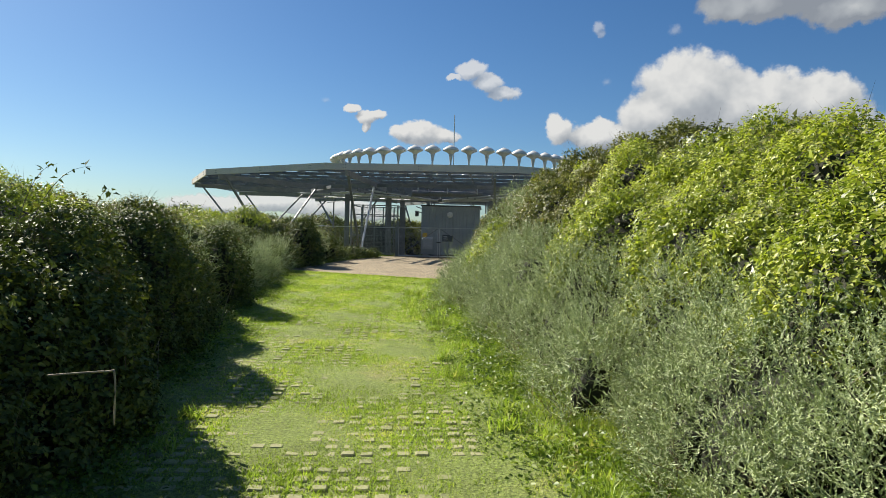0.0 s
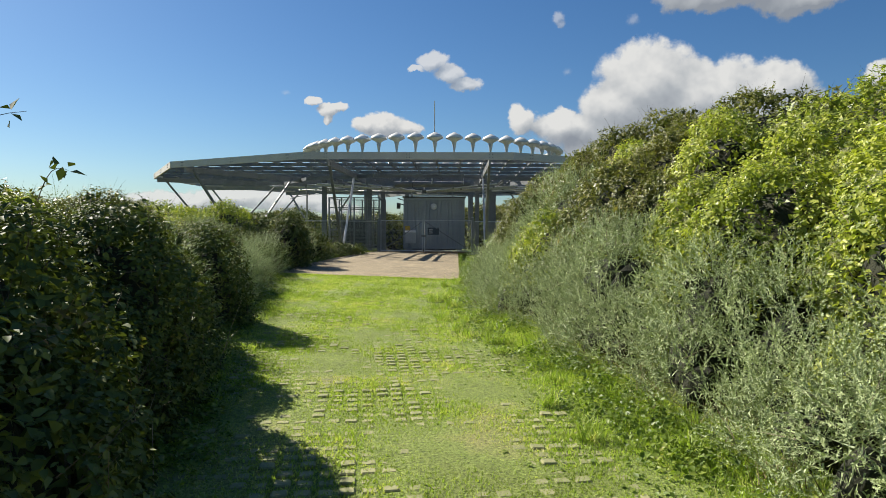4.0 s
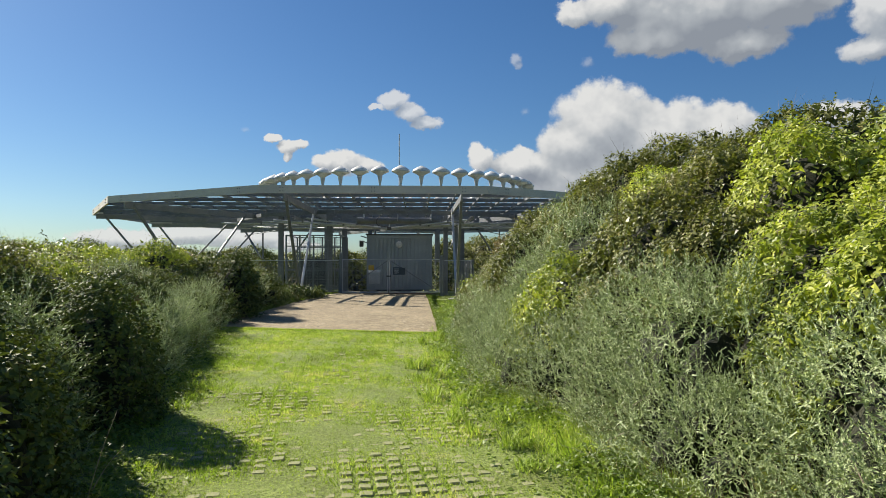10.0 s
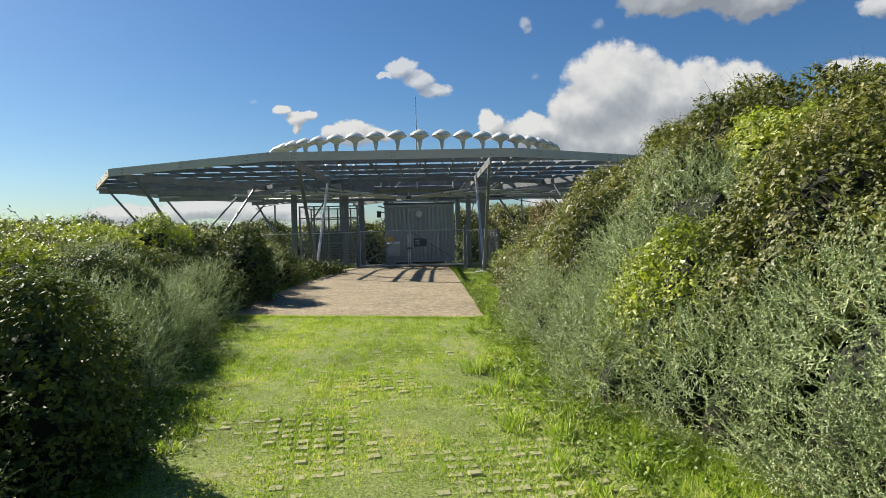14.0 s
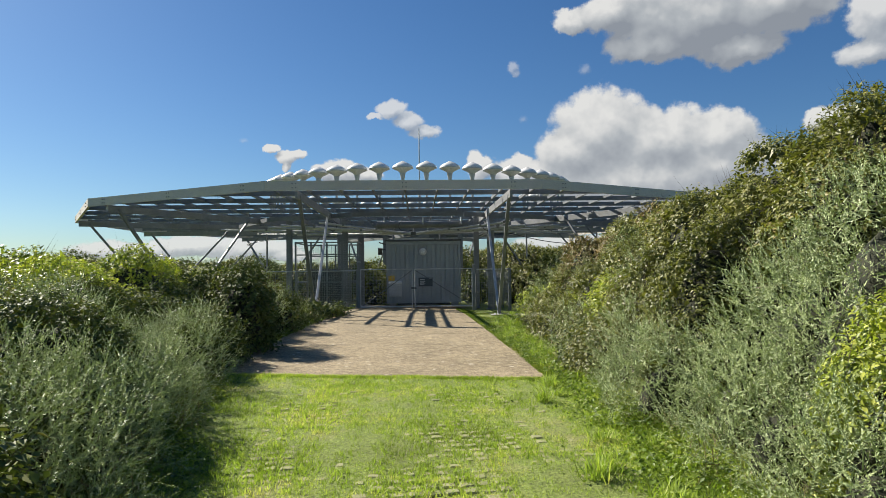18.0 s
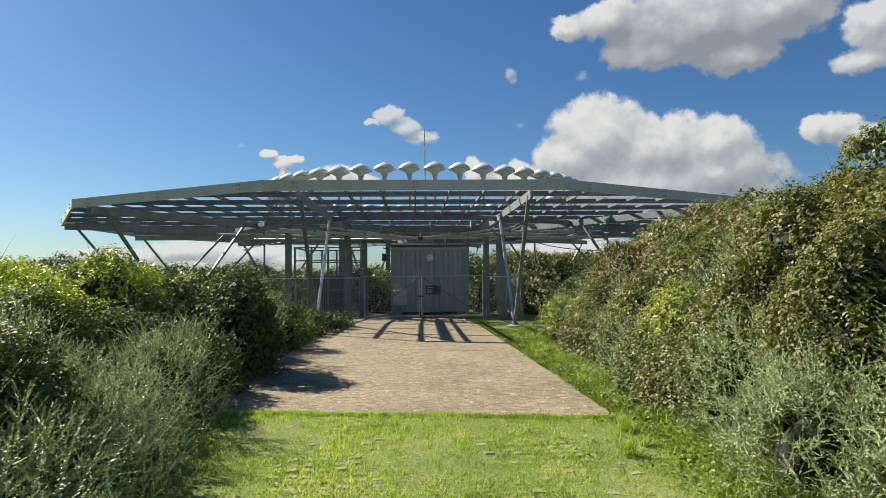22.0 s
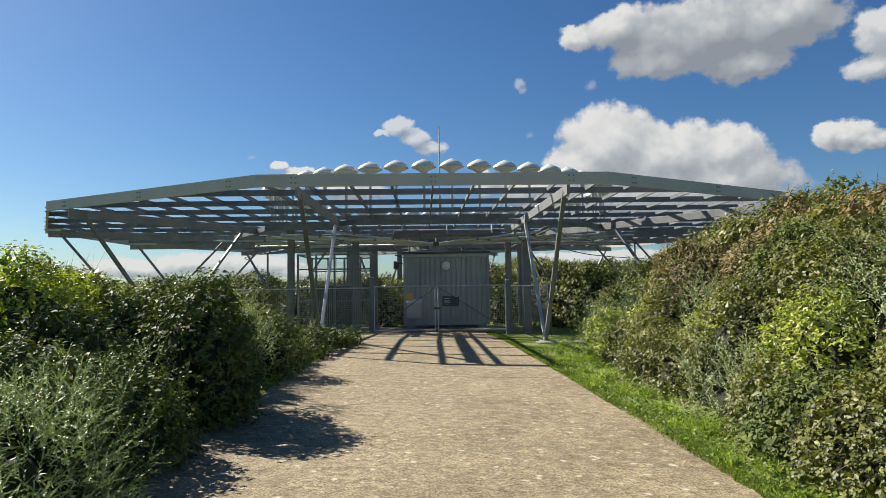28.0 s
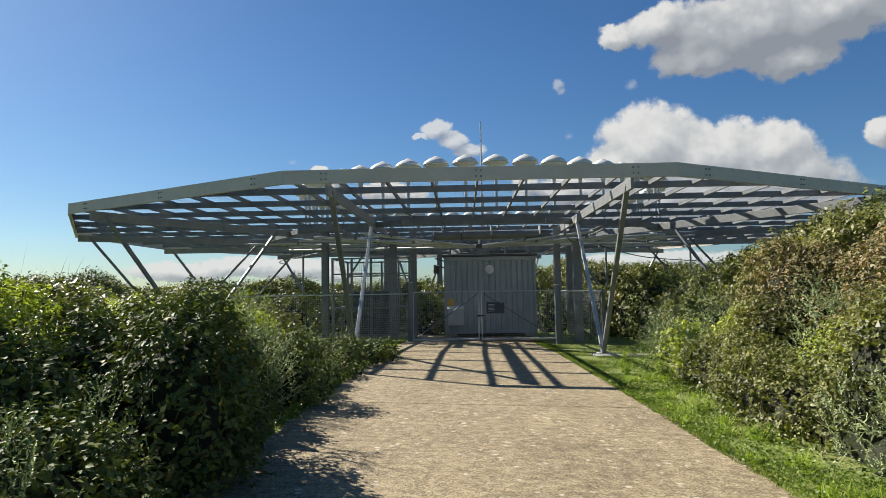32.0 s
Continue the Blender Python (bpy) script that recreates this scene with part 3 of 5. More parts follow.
def build_gate():
    z0 = float(ground_z(0, GATE_Y)) + 0.06
    top = 1.5
    for s, x0, x1 in ((-1, -2.0, 0.14), (1, 0.24, 2.62)):
        g = thing("metal_gate", (x0 if s < 0 else x1, GATE_Y, 0), "closed galvanised tube gate leaf with wire mesh and diagonal brace", "gate", "double gate")
        o = Vector((-(x0 if s < 0 else x1), 0, 0))
        def rail(name, a, b, r=0.02, m=STEEL_PALE):
            one(name, lambda bm: put_tube(bm, Vector((a[0], 0, a[1])) + o, Vector((b[0], 0, b[1])) + o, r, 10), m, g)
        rail("top_rail", (x0, top), (x1, top))
        rail("bottom_rail", (x0, z0 + 0.05), (x1, z0 + 0.05), 0.03)
        inner, outer = (x1, x0) if s < 0 else (x0, x1)
        rail("stile", (inner, z0), (inner, top), 0.024)
        rail("stile", (outer, z0), (outer, top), 0.028)
        rail("brace", (inner - s * -0.02, top - 0.05), (outer + s * -0.1, z0 + 0.1), 0.018, STEEL)
        def mesh(bm):
            for k in range(int((x1 - x0) / 0.06) + 1):
                put_box(bm, Vector((x0 + 0.06 * k, 0, (top + z0) / 2)) + o, (0.004, 0.004, top - z0 - 0.04))
            for k in range(int((top - z0) / 0.06)):
                put_box(bm, Vector(((x0 + x1) / 2, 0.004, z0 + 0.06 * k)) + o, (x1 - x0, 0.004, 0.004))
        one("wire_infill", mesh, WIRE, g)
    sign = thing("notice_board", (0.68, GATE_Y - 0.04, 0), "dark slate-blue notice with pale unreadable lettering", "sign")
    one("plate", lambda bm: put_box(bm, (0, 0, 0.965), (0.58, 0.012, 0.36), None, 0.004), SIGN, sign)
    for x, z, w, h in ((-0.13, 1.06, 0.2, 0.03), (-0.12, 0.99, 0.22, 0.014), (-0.15, 0.95, 0.16, 0.014), (-0.12, 0.91, 0.22, 0.014), (0.2, 1.12, 0.12, 0.02), (-0.14, 0.86, 0.18, 0.014)):
        one("lettering", lambda bm: put_box(bm, (x, -0.009, z), (w, 0.004, h)), SIGN_TEXT, sign)
    lock = thing("gate_latch", (0.19, GATE_Y - 0.03, 0), "dark sliding gate latch", "latch")
    one("bolt", lambda bm: put_box(bm, (0, 0, 0.72), (0.22, 0.04, 0.06), None, 0.008), CABIN_DARK, lock)
    for x in (-2.06, 2.68):
        z = float(ground_z(x, GATE_Y))
        p = thing("gate_post", (x, GATE_Y, z), "square grey steel gate post", "post", "gate posts")
        one("post", lambda bm: put_box(bm, (0, 0, 0.95), (0.12, 0.12, 1.9), None, 0.006), STEEL, p)
        one("cap", lambda bm: put_box(bm, (0, 0, 1.91), (0.13, 0.13, 0.03), None, 0.006), STEEL_PALE, p)


def build_fence(x0, x1, y0, y1, top=1.46):
    n = max(1, round(math.hypot(x1 - x0, y1 - y0) / 2.4))
    f = thing("mesh_fence", (x0, y0, 0), "galvanised chain-link fence panel run on steel posts", "fence", "boundary fence")
    o = Vector((x0, y0, 0))
    for k in range(n + 1):
        p = Vector((x0, y0, 0)).lerp(Vector((x1, y1, 0)), k / n)
        p.z = float(ground_z(p.x, p.y))
        one("post", lambda bm: put_tube(bm, p - o, Vector((p.x, p.y, top + 0.05)) - o, 0.03, 8), STEEL, f)
    for k in range(n):
        a = Vector((x0, y0, 0)).lerp(Vector((x1, y1, 0)), k / n) - o
        b = Vector((x0, y0, 0)).lerp(Vector((x1, y1, 0)), (k + 1) / n) - o
        one("top_rail", lambda bm: put_tube(bm, a + Vector((0, 0, top)), b + Vector((0, 0, top)), 0.02, 8), STEEL_PALE, f)
        def mesh(bm):
            d = b - a
            L = d.length
            m = int(L / 0.07)
            for i in range(m + 1):
                c = a + d * (i / m)
                put_beam(bm, Vector((c.x, c.y, -0.1)), Vector((c.x, c.y, top)), 0.004, 0.004)
            for i in range(int(top / 0.07)):
                put_beam(bm, a + Vector((0, 0, 0.07 * i)), b + Vector((0, 0, 0.07 * i)), 0.004, 0.004)
        one("wire_mesh", mesh, WIRE, f)


build_gate()
build_fence(-2.15, -9.5, GATE_Y, GATE_Y)
build_fence(2.78, 4.15, GATE_Y + 0.1, GATE_Y + 0.1)
build_fence(4.22, 4.22, GATE_Y + 0.1, GATE_Y + 9.6)

# ---- foliage ----
def lumps(p, seed):
    """Smooth uneven field, about -1 to 1."""
    a = seed * 1.7
    return (np.sin(p[:, 0] * 1.9 + a) * np.cos(p[:, 1] * 2.3 - a * 1.3) + 0.6 * np.sin(p[:, 2] * 3.7 + p[:, 0] * 2.9 + a * 2.1)
            + 0.5 * np.cos(p[:, 1] * 5.3 + p[:, 2] * 4.1 - a) + 0.35 * np.sin(p[:, 0] * 9.1 - p[:, 2] * 7.7 + a * 0.7)) / 1.9


def unit(v):
    return v / np.maximum(np.linalg.norm(v, axis=-1, keepdims=True), 1e-9)


def leaf_array(base, along, face, size, narrow):
    """Folded diamond leaves: base points, growing way, blade normal, length."""
    side = unit(np.cross(along, face))
    nrm = unit(np.cross(side, along))
    s = size[:, None]
    mid = base + along * s * 0.45
    tip = base + along * s - nrm * s * 0.10
    l = mid + side * s * narrow + nrm * s * 0.10
    r = mid - side * s * narrow + nrm * s * 0.10
    v = np.stack([base, l, tip, r], 1).reshape(-1, 3)
    k = np.arange(len(base))[:, None] * 4
    return v, np.concatenate([k, k + 1, k + 2, k, k + 2, k + 3], 1).reshape(-1, 3)


def needle_array(base, along, side, size, wide):
    s = size[:, None]
    v = np.stack([base - side * wide[:, None], base + side * wide[:, None], base + along * s], 1).reshape(-1, 3)
    return v, np.arange(len(base) * 3).reshape(-1, 3)


def chip_array(base, along, face, size, narrow):
    """The same leaves seen from farther off: one kite-like triangle each."""
    side = unit(np.cross(along, face))
    w = side * (size * narrow)[:, None]
    v = np.stack([base + w, base - w, base + along * (size * 1.1)[:, None]], 1).reshape(-1, 3)
    return v, np.arange(len(base) * 3).reshape(-1, 3)


PATH_GAP = []
SHRUBS = []          # kind, x, y, base, radius, height, seed, coarseness


def shrub_points(i, spacing, rng, neighbours):
    """Spots on the lobed skin of a bush, with the way each faces and how far it stands out."""
    kind, x, y, g, r, h, seed, s = SHRUBS[i]
    area = 2.2 * math.pi * (r * r + 2 * r * h) / 3
    n = int(area / spacing ** 2) + 30
    k = np.arange(n)
    th = k * 2.399963 + rng.uniform(0, 6.28) + rng.normal(0, 0.08, n)
    sp = np.clip(-0.15 + 1.15 * (k + rng.uniform(-0.5, 1.5, n)) / n, -0.15, 1.0)
    cp = np.sqrt(np.maximum(0, 1 - sp ** 2))
    d = np.stack([cp * np.cos(th), cp * np.sin(th), sp], 1)
    centre = np.array([x, y, g + h * 0.12])
    ext = np.array([r, r, h * 0.88])
    f = 1 + 0.13 * lumps((d * ext + centre) * 1.1, seed)
    p = centre + d * ext * f[:, None]
    nrm = unit(d / ext)
    # lobes: rounded heads of growth with dark clefts between them
    wide = LOBE[kind] * s ** 0.3
    heads = p[rng.choice(n, max(6, min(n, int(area / wide ** 2 * 1.25))), replace=False)]
    heads = heads + rng.normal(0, 0.03, heads.shape)
    gap = np.linalg.norm(p[:, None] - heads[None], axis=-1)
    near = gap.argmin(1)
    away = np.minimum(gap.min(1) / wide, 1.0)
    rise = (0.55 - away ** 2) * wide * 0.62
    tilt = (p - heads[near]) / wide
    p = p + nrm * rise[:, None]
    nrm = unit(nrm + tilt * 1.15)
    keep = np.ones(n, bool)
    mid = float(ramp(y, LEFT_FOOT) + ramp(y, RIGHT_FOOT)) / 2
    back = nrm[:, 1] if y > 6 else (-nrm[:, 0] if x < mid else nrm[:, 0])
    keep &= (back < (0.55 if s < 1.4 else 0.3)) | (nrm[:, 2] > 0.45)
    if PATH_GAP[i] > 3.5 and y < 2:
        keep &= (nrm[:, 2] > 0.25) | (nrm[:, 1] < -0.4)
    keep &= p[:, 2] > ground_z(p[:, 0], p[:, 1]) + 0.02
    for j in neighbours:
        _, x2, y2, g2, r2, h2, _, _ = SHRUBS[j]
        q = ((p[:, 0] - x2) / r2) ** 2 + ((p[:, 1] - y2) / r2) ** 2 + ((p[:, 2] - g2 - h2 * 0.12) / (h2 * 0.88)) ** 2
        keep &= q > 0.78
    mixed = rng.permutation(np.flatnonzero(keep))
    return p[mixed], nrm[mixed]


def needles_on(root, d, length, K, s, rng, size=0.021, wide=0.0034):
    """Spines set all round straight shoots, shorter towards the tip."""
    m = len(root)
    t = (np.arange(K)[None] + rng.uniform(0, 1, (m, K))) / K
    rad = rng.normal(0, 1, (m, K, 3))
    rad = unit(rad - (rad * d[:, None]).sum(-1, keepdims=True) * d[:, None])
    way = unit(d[:, None] * (0.45 + 0.9 * t[..., None]) + rad * 0.8)
    base = root[:, None] + d[:, None] * (t * length[:, None])[..., None]
    sz = size * (1.05 - 0.4 * t) * s ** 0.75 * rng.uniform(0.75, 1.25, (m, K))
    side = unit(np.cross(way, rad + 0.01))
    return needle_array(base.reshape(-1, 3), way.reshape(-1, 3), side.reshape(-1, 3), sz.ravel(), np.full(m * K, wide * s ** 0.75))


def gathered(pieces):
    """Several (verts, faces) pairs as one."""
    vs, fs, b = [], [], 0
    for v, f in pieces:
        vs.append(v)
        fs.append(f + b)
        b += len(v)
    return np.concatenate(vs), np.concatenate(fs)


def plumes_gorse(p, n, s, rng, K):
    """Upright spiny shoots, each with shorter side shoots."""
    m = len(p)
    d = unit(n * 0.62 + np.array([0, 0, 0.5]) + rng.normal(0, 0.24, (m, 3)))
    length = rng.uniform(0.18, 0.38, m) * s ** 0.5
    long = rng.random(m) < 0.10
    length = np.where(long, length * 1.5, length)
    root = p - d * (0.08 * s ** 0.3)
    out = [needles_on(root, d, length, K, s, rng)]
    for k in range(5):
        at = rng.uniform(0.15, 0.75, m)
        rad = rng.normal(0, 1, (m, 3))
        rad = unit(rad - (rad * d).sum(-1, keepdims=True) * d)
        sd = unit(d * 0.8 + rad * 0.75)
        out.append(needles_on(root + d * (length * at)[:, None], sd, length * (0.66 - 0.4 * at), max(4, int(K * 0.34)), s, rng, 0.018))
    return gathered(out)


def round_leaf_array(base, along, face, size, narrow):
    """Six-cornered leaves, folded along the middle and drooping at the tip."""
    side = unit(np.cross(along, face))
    nrm = unit(np.cross(side, along))
    s = size[:, None]
    w = s * narrow
    lift = s * 0.10
    a = base + along * s * 0.28
    b = base + along * s * 0.66
    tip = base + along * s - nrm * s * 0.16
    v = np.stack([base, a - side * w * 0.95 + nrm * lift, b - side * w * 0.8 + nrm * lift * 0.7, tip, b + side * w * 0.8 + nrm * lift * 0.7, a + side * w * 0.95 + nrm * lift], 1).reshape(-1, 3)
    k = np.arange(len(base))[:, None] * 6
    return v, np.concatenate([k, k + 1, k + 2, k, k + 2, k + 3, k, k + 3, k + 4, k, k + 4, k + 5], 1).reshape(-1, 3)


def sprays_leafy(p, n, s, rng, size, narrow, per, near):
    """Short leafy shoots: leaves in two loose ranks that turn their faces to the light."""
    m, K = len(p), per
    d = unit(n * 0.55 + np.array([0, 0, 0.25]) + rng.normal(0, 0.45, (m, 3)))
    length = size * rng.uniform(1.6, 3.4, m) * s ** 0.6
    t = (np.arange(K)[None] + rng.uniform(0, 1, (m, K))) / K
    face = unit(n[:, None] * 0.7 + np.array([-0.15, 0, 0.55]) + rng.normal(0, 0.34, (m, K, 3)))
    rank = np.cross(d[:, None], face) * np.where(np.arange(K) % 2, 1.0, -1.0)[None, :, None]
    way = unit(rank + d[:, None] * 0.7 + rng.normal(0, 0.35, (m, K, 3)))
    way = unit(way - (way * face).sum(-1, keepdims=True) * face * 0.9)
    base = p[:, None] + d[:, None] * (t * length[:, None] - 0.03)[..., None]
    sz = rng.uniform(0.55, 1.2, (m, K)) * size * s ** 0.76
    make = round_leaf_array if near == 2 else leaf_array if near else chip_array
    return make(base.reshape(-1, 3), way.reshape(-1, 3), face.reshape(-1, 3), sz.ravel(), narrow)


def twig_array(p, n, s, rng, length):
    m = len(p)
    d = unit(n * 0.5 + np.array([0, 0, 0.6]) + rng.normal(0, 0.5, (m, 3)))
    side = unit(np.cross(d, rng.normal(0, 1, (m, 3))))
    L = rng.uniform(0.4, 1.0, m) * length * s ** 0.4
    return needle_array(p - d * 0.12, d, side, L + 0.1, np.full(m, 0.003 * s ** 0.6))


# leaves, label, leaf length, half width, leaves a shoot, spacing of the shoots
KINDS = {
    "gorse_bush": (GORSE, "dense prickly grey-green gorse bush in the hedge", 0.034, 0.1, 60, 0.118),
    "bramble_bush": (BRAMBLE, "tangled dark-green bramble bush in the hedge", 0.040, 0.34, 6, 0.060),
    "climber_bush": (CLIMBER, "sunlit bush overgrown with yellow-green climbing leaves", 0.037, 0.28, 7, 0.058),
    "hawthorn_bush": (RUSSET, "hawthorn bush with reddish-brown autumn leaves", 0.030, 0.36, 7, 0.053),
    "blackthorn_bush": (THORN, "olive-brown blackthorn bush with small leaves", 0.032, 0.36, 6, 0.056),
}
LOBE = {"hawthorn_bush": 0.22, "gorse_bush": 0.24, "bramble_bush": 0.20, "climber_bush": 0.22, "blackthorn_bush": 0.24}


def build_shrub(i, grid):
    kind, x, y, g, r, h, seed, s = SHRUBS[i]
    rng = np.random.default_rng(1000 + i)
    leaves, label, size, narrow, per, spacing = KINDS[kind]
    near = [j for j in grid if j != i and abs(SHRUBS[j][1] - x) < r + SHRUBS[j][4] and abs(SHRUBS[j][2] - y) < r + SHRUBS[j][4]]
    p, n = shrub_points(i, spacing * s ** 0.85, rng, near)
    if len(p) < 8:
        return
    ob = thing(kind, (x, y, g), label, "bush", "hedgerow bushes")
    o = np.array([x, y, g])
    if kind == "gorse_bush":
        v, f = plumes_gorse(p, n, s, rng, per if s < 1.3 else 34 if s < 2 else 16)
    else:
        v, f = sprays_leafy(p, n, s, rng, size, narrow, per, 2 if s < 1.02 and kind == "bramble_bush" and y < -20 else 1 if s < 2.0 else 0)
    # older growth deeper in
    K = 8 if kind == "gorse_bush" else 3
    way = unit(rng.normal(0, 1, (len(p) * K, 3)) + np.repeat(n, K, 0) * 0.3)
    deep_at = np.repeat(p - n * (0.12 if kind == "gorse_bush" else 0.08) * s ** 0.3, K, 0) + rng.normal(0, 0.04, (len(p) * K, 3))
    long, slim = (0.065, 0.07) if kind == "gorse_bush" else (0.055, 0.32)
    older = chip_array(deep_at, way, unit(np.repeat(n, K, 0) + rng.normal(0, 0.6, way.shape)), rng.uniform(0.7, 1.2, len(way)) * long * s ** 0.75, slim)
    v, f = gathered([(v, f), older])
    if kind == "gorse_bush":
        low = p[:, 2] < g + 0.3 * h
        if low.sum() > 3:
            q = np.repeat(p[low], 5, 0) + rng.normal(0, 0.05, (low.sum() * 5, 3))
            w2 = unit(rng.normal(0, 0.7, q.shape) + np.array([0, 0, 0.8]))
            vd, fd = needle_array(q, w2, unit(np.cross(w2, rng.normal(0, 1, q.shape))), rng.uniform(0.08, 0.2, len(q)), np.full(len(q), 0.0028))
            tagged(raw_mesh("dead_growth", vd - o, fd, DEAD_GORSE, ob), "brown withered lower shoots", kind="stuff")
    tagged(raw_mesh("foliage", v - o, f, leaves, ob), kind="stuff")
    if kind == "climber_bush" and s < 2.5 and -22 < y < -11:
        tuft = (lumps(p * 1.6, seed + 9) > 0.15) & (rng.random(len(p)) < 0.16)
        if tuft.sum() > 3:
            q, qn = p[tuft] + n[tuft] * 0.05, n[tuft]
            K = 26
            way = unit(rng.normal(0, 1, (len(q), K, 3)) + qn[:, None] * 0.7)
            core = np.repeat(q, K, 0) + rng.normal(0, 0.012, (len(q) * K, 3))
            v, f = needle_array(core, way.reshape(-1, 3), unit(np.cross(way.reshape(-1, 3), rng.normal(0, 1, (len(q) * K, 3)))), np.full(len(q) * K, 0.026), np.full(len(q) * K, 0.003))
            tagged(raw_mesh("seed_fluff", v - o, f, SEED, ob), "pale cream feathery seed heads", kind="stuff")
    k = max(8, int(len(p) * 0.16))
    v, f = twig_array(p[:k], n[:k], s, rng, 0.30)
    tagged(raw_mesh("twigwork", v - o, f, TWIG, ob), kind="stuff")
    # solid inner core, coloured near black to stand for shade between the leaves
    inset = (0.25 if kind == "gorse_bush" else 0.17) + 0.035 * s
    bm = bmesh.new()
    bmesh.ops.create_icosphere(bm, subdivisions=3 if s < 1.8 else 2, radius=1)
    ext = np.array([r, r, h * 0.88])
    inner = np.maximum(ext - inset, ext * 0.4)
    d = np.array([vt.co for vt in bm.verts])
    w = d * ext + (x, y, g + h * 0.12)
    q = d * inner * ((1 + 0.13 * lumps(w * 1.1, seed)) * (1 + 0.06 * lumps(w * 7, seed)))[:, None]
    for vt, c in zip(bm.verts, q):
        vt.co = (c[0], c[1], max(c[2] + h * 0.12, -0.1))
    part("shade_dark_core", bm, CORE, ob)


WALKED = [(3.07, -26.8), (2.2, -25.3), (1.7, -24.1), (1.61, -23.15), (1.4, -22.2), (1.19, -21.3), (0.9, -20.4), (0.6, -19.5), (0.4, -18.7), (0.21, -17.94), (0.05, -16.9), (-0.12, -15.9), (-0.23, -15.0), (-0.3, -14.0), (-0.34, -13.1)]


def plan_shrubs():
    rng = random.Random(7)
    def add(kind, x, y, r, top, slack=0.2, rough=1.0):
        """top: the height of its crown above level zero."""
        d = min(math.hypot(x - px, y - py) for px, py in WALKED)
        if d < r * 1.15 + 0.4:
            return
        d = max(0.0, d - 2.2)
        g = float(ground_z(x, y))
        top -= 0.18 if kind == "gorse_bush" else 0.07
        r -= 0.1 if kind == "gorse_bush" and r < 0.9 else 0.0
        h = max(0.3, top - g - 0.04) * rng.uniform(1.03 - slack, 1.03)
        s = max(1.0, min(8.0, (1.0 + 0.28 * (d - 0.7)) * rough))
        if y < -26.6:
            s = max(s, 3.0)
        elif -13 < y < -2 and abs(x) < 5.0:
            s = min(s, 1.6)
        elif -13 < y < 9 and abs(x) < 6.5:
            s = min(s, 2.7)
        elif y >= 9:
            s = min(s, 5.5)
        PATH_GAP.append(d)
        SHRUBS.append((kind, x, y, g, r, h, rng.uniform(0, 50), s))
    # left side
    for off, top, gap, r in ((0.66, 1.46, 0.58, 0.48), (1.2, 1.64, 0.9, 0.74), (2.1, 1.82, 1.3, 1.0), (3.6, 1.84, 1.9, 1.4), (5.8, 1.9, 2.6, 1.9), (9.0, 1.8, 3.4, 2.6), (14, 1.8, 5.0, 3.8)):
        y = -31.0
        while y < (1.0 if off < 3 else 5.0):
            x = float(ramp(y, LEFT_FOOT)) - off + rng.uniform(-0.24, 0.2) + (0.17 if off < 0.8 and y > -11 else 0)
            rr = r * rng.uniform(0.85, 1.15)
            t = top * float(ramp(y, ((-31, 0.88), (-23, 0.9), (-21, 0.92), (-16, 0.9), (-13, 1.0), (-12, 1.06), (-10, 1.04), (-8, 0.98), (-5, 0.92), (-2, 0.84), (3, 0.82))))
            if off < 0.8 and (y > -8.8 or y < -23.5):
                t *= 1.13
            # low sloping front where the lawn meets the slab
            if -16.3 < y < -8.8 and off < 4:
                t *= 0.64 if off < 0.8 else 0.80 if off < 1.5 else 0.87 if off < 2.5 else 0.95
                t *= rng.uniform(0.9, 1.06)
            elif y < -16.3 and off < 1.5:
                t *= rng.uniform(0.86, 1.04) * (0.93 if y > -22.5 else 1.0)
            elif y > -6.5 and off < 2.5:
                t *= 0.72 if off < 0.8 else 0.80 if off < 1.5 else 0.9
            # the end of the hedge falls away to a low corner
            past = x + rr * 0.5 + 2.55 + (y + 5.0) * 0.27
            if y > -5.2 and past > 0:
                t = max(0.3, min(t, 1.2 - 0.55 * past - 0.13 * (y + 5.0)))
                rr = min(rr, 0.55)
            u = rng.random()
            if off < 1.8:
                kind = ("bramble_bush" if u < 0.9 else "gorse_bush") if y < -17.5 else ("gorse_bush" if u < 0.72 else "bramble_bush")
                if y > -11:
                    kind = "bramble_bush" if u < 0.85 else "gorse_bush"
            else:
                kind = "climber_bush" if u < 0.38 else "blackthorn_bush"
            add(kind, x, y + rng.uniform(-0.25, 0.25), rr, t, 0.13, 1.5 if off > 5 else 1.0)
            y += gap * rng.uniform(0.85, 1.15)
    for x, y, r in ((-2.5, -0.4, 0.42), (-2.15, 0.5, 0.38), (-2.6, 1.2, 0.45), (-2.2, 1.6, 0.3), (-3.2, 2.6, 0.5), (-3.6, 1.2, 0.6)):
        add("bramble_bush", x, y, r, 0.42)
    for x, y, r, top in ((-1.35, -15.3, 0.4, 0.95), (-1.55, -14.4, 0.45, 1.05), (-1.75, -13.2, 0.45, 1.05), (-1.95, -12.3, 0.4, 1.0), (-2.0, -11.3, 0.4, 1.1)):
        add("gorse_bush", x - 0.3, y, r + 0.1, top)
    add("bramble_bush", -0.45, -20.5, 0.55, 1.42)
    add("bramble_bush", -0.75, -21.3, 0.6, 1.5)
    add("bramble_bush", -0.45, -22.3, 0.7, 1.3)
    add("bramble_bush", 0.25, -22.9, 0.6, 1.2)
    # right side
    for off, gap, r in ((0.52, 0.72, 0.52), (1.1, 1.0, 0.75), (1.8, 1.2, 0.9), (2.9, 1.5, 1.2), (4.3, 2.0, 1.6), (6.4, 2.6, 2.1), (9.5, 3.6, 2.9), (14, 5, 4)):
        y = -31.0
        while y < 13.0:
            foot = float(ramp(y, RIGHT_FOOT))
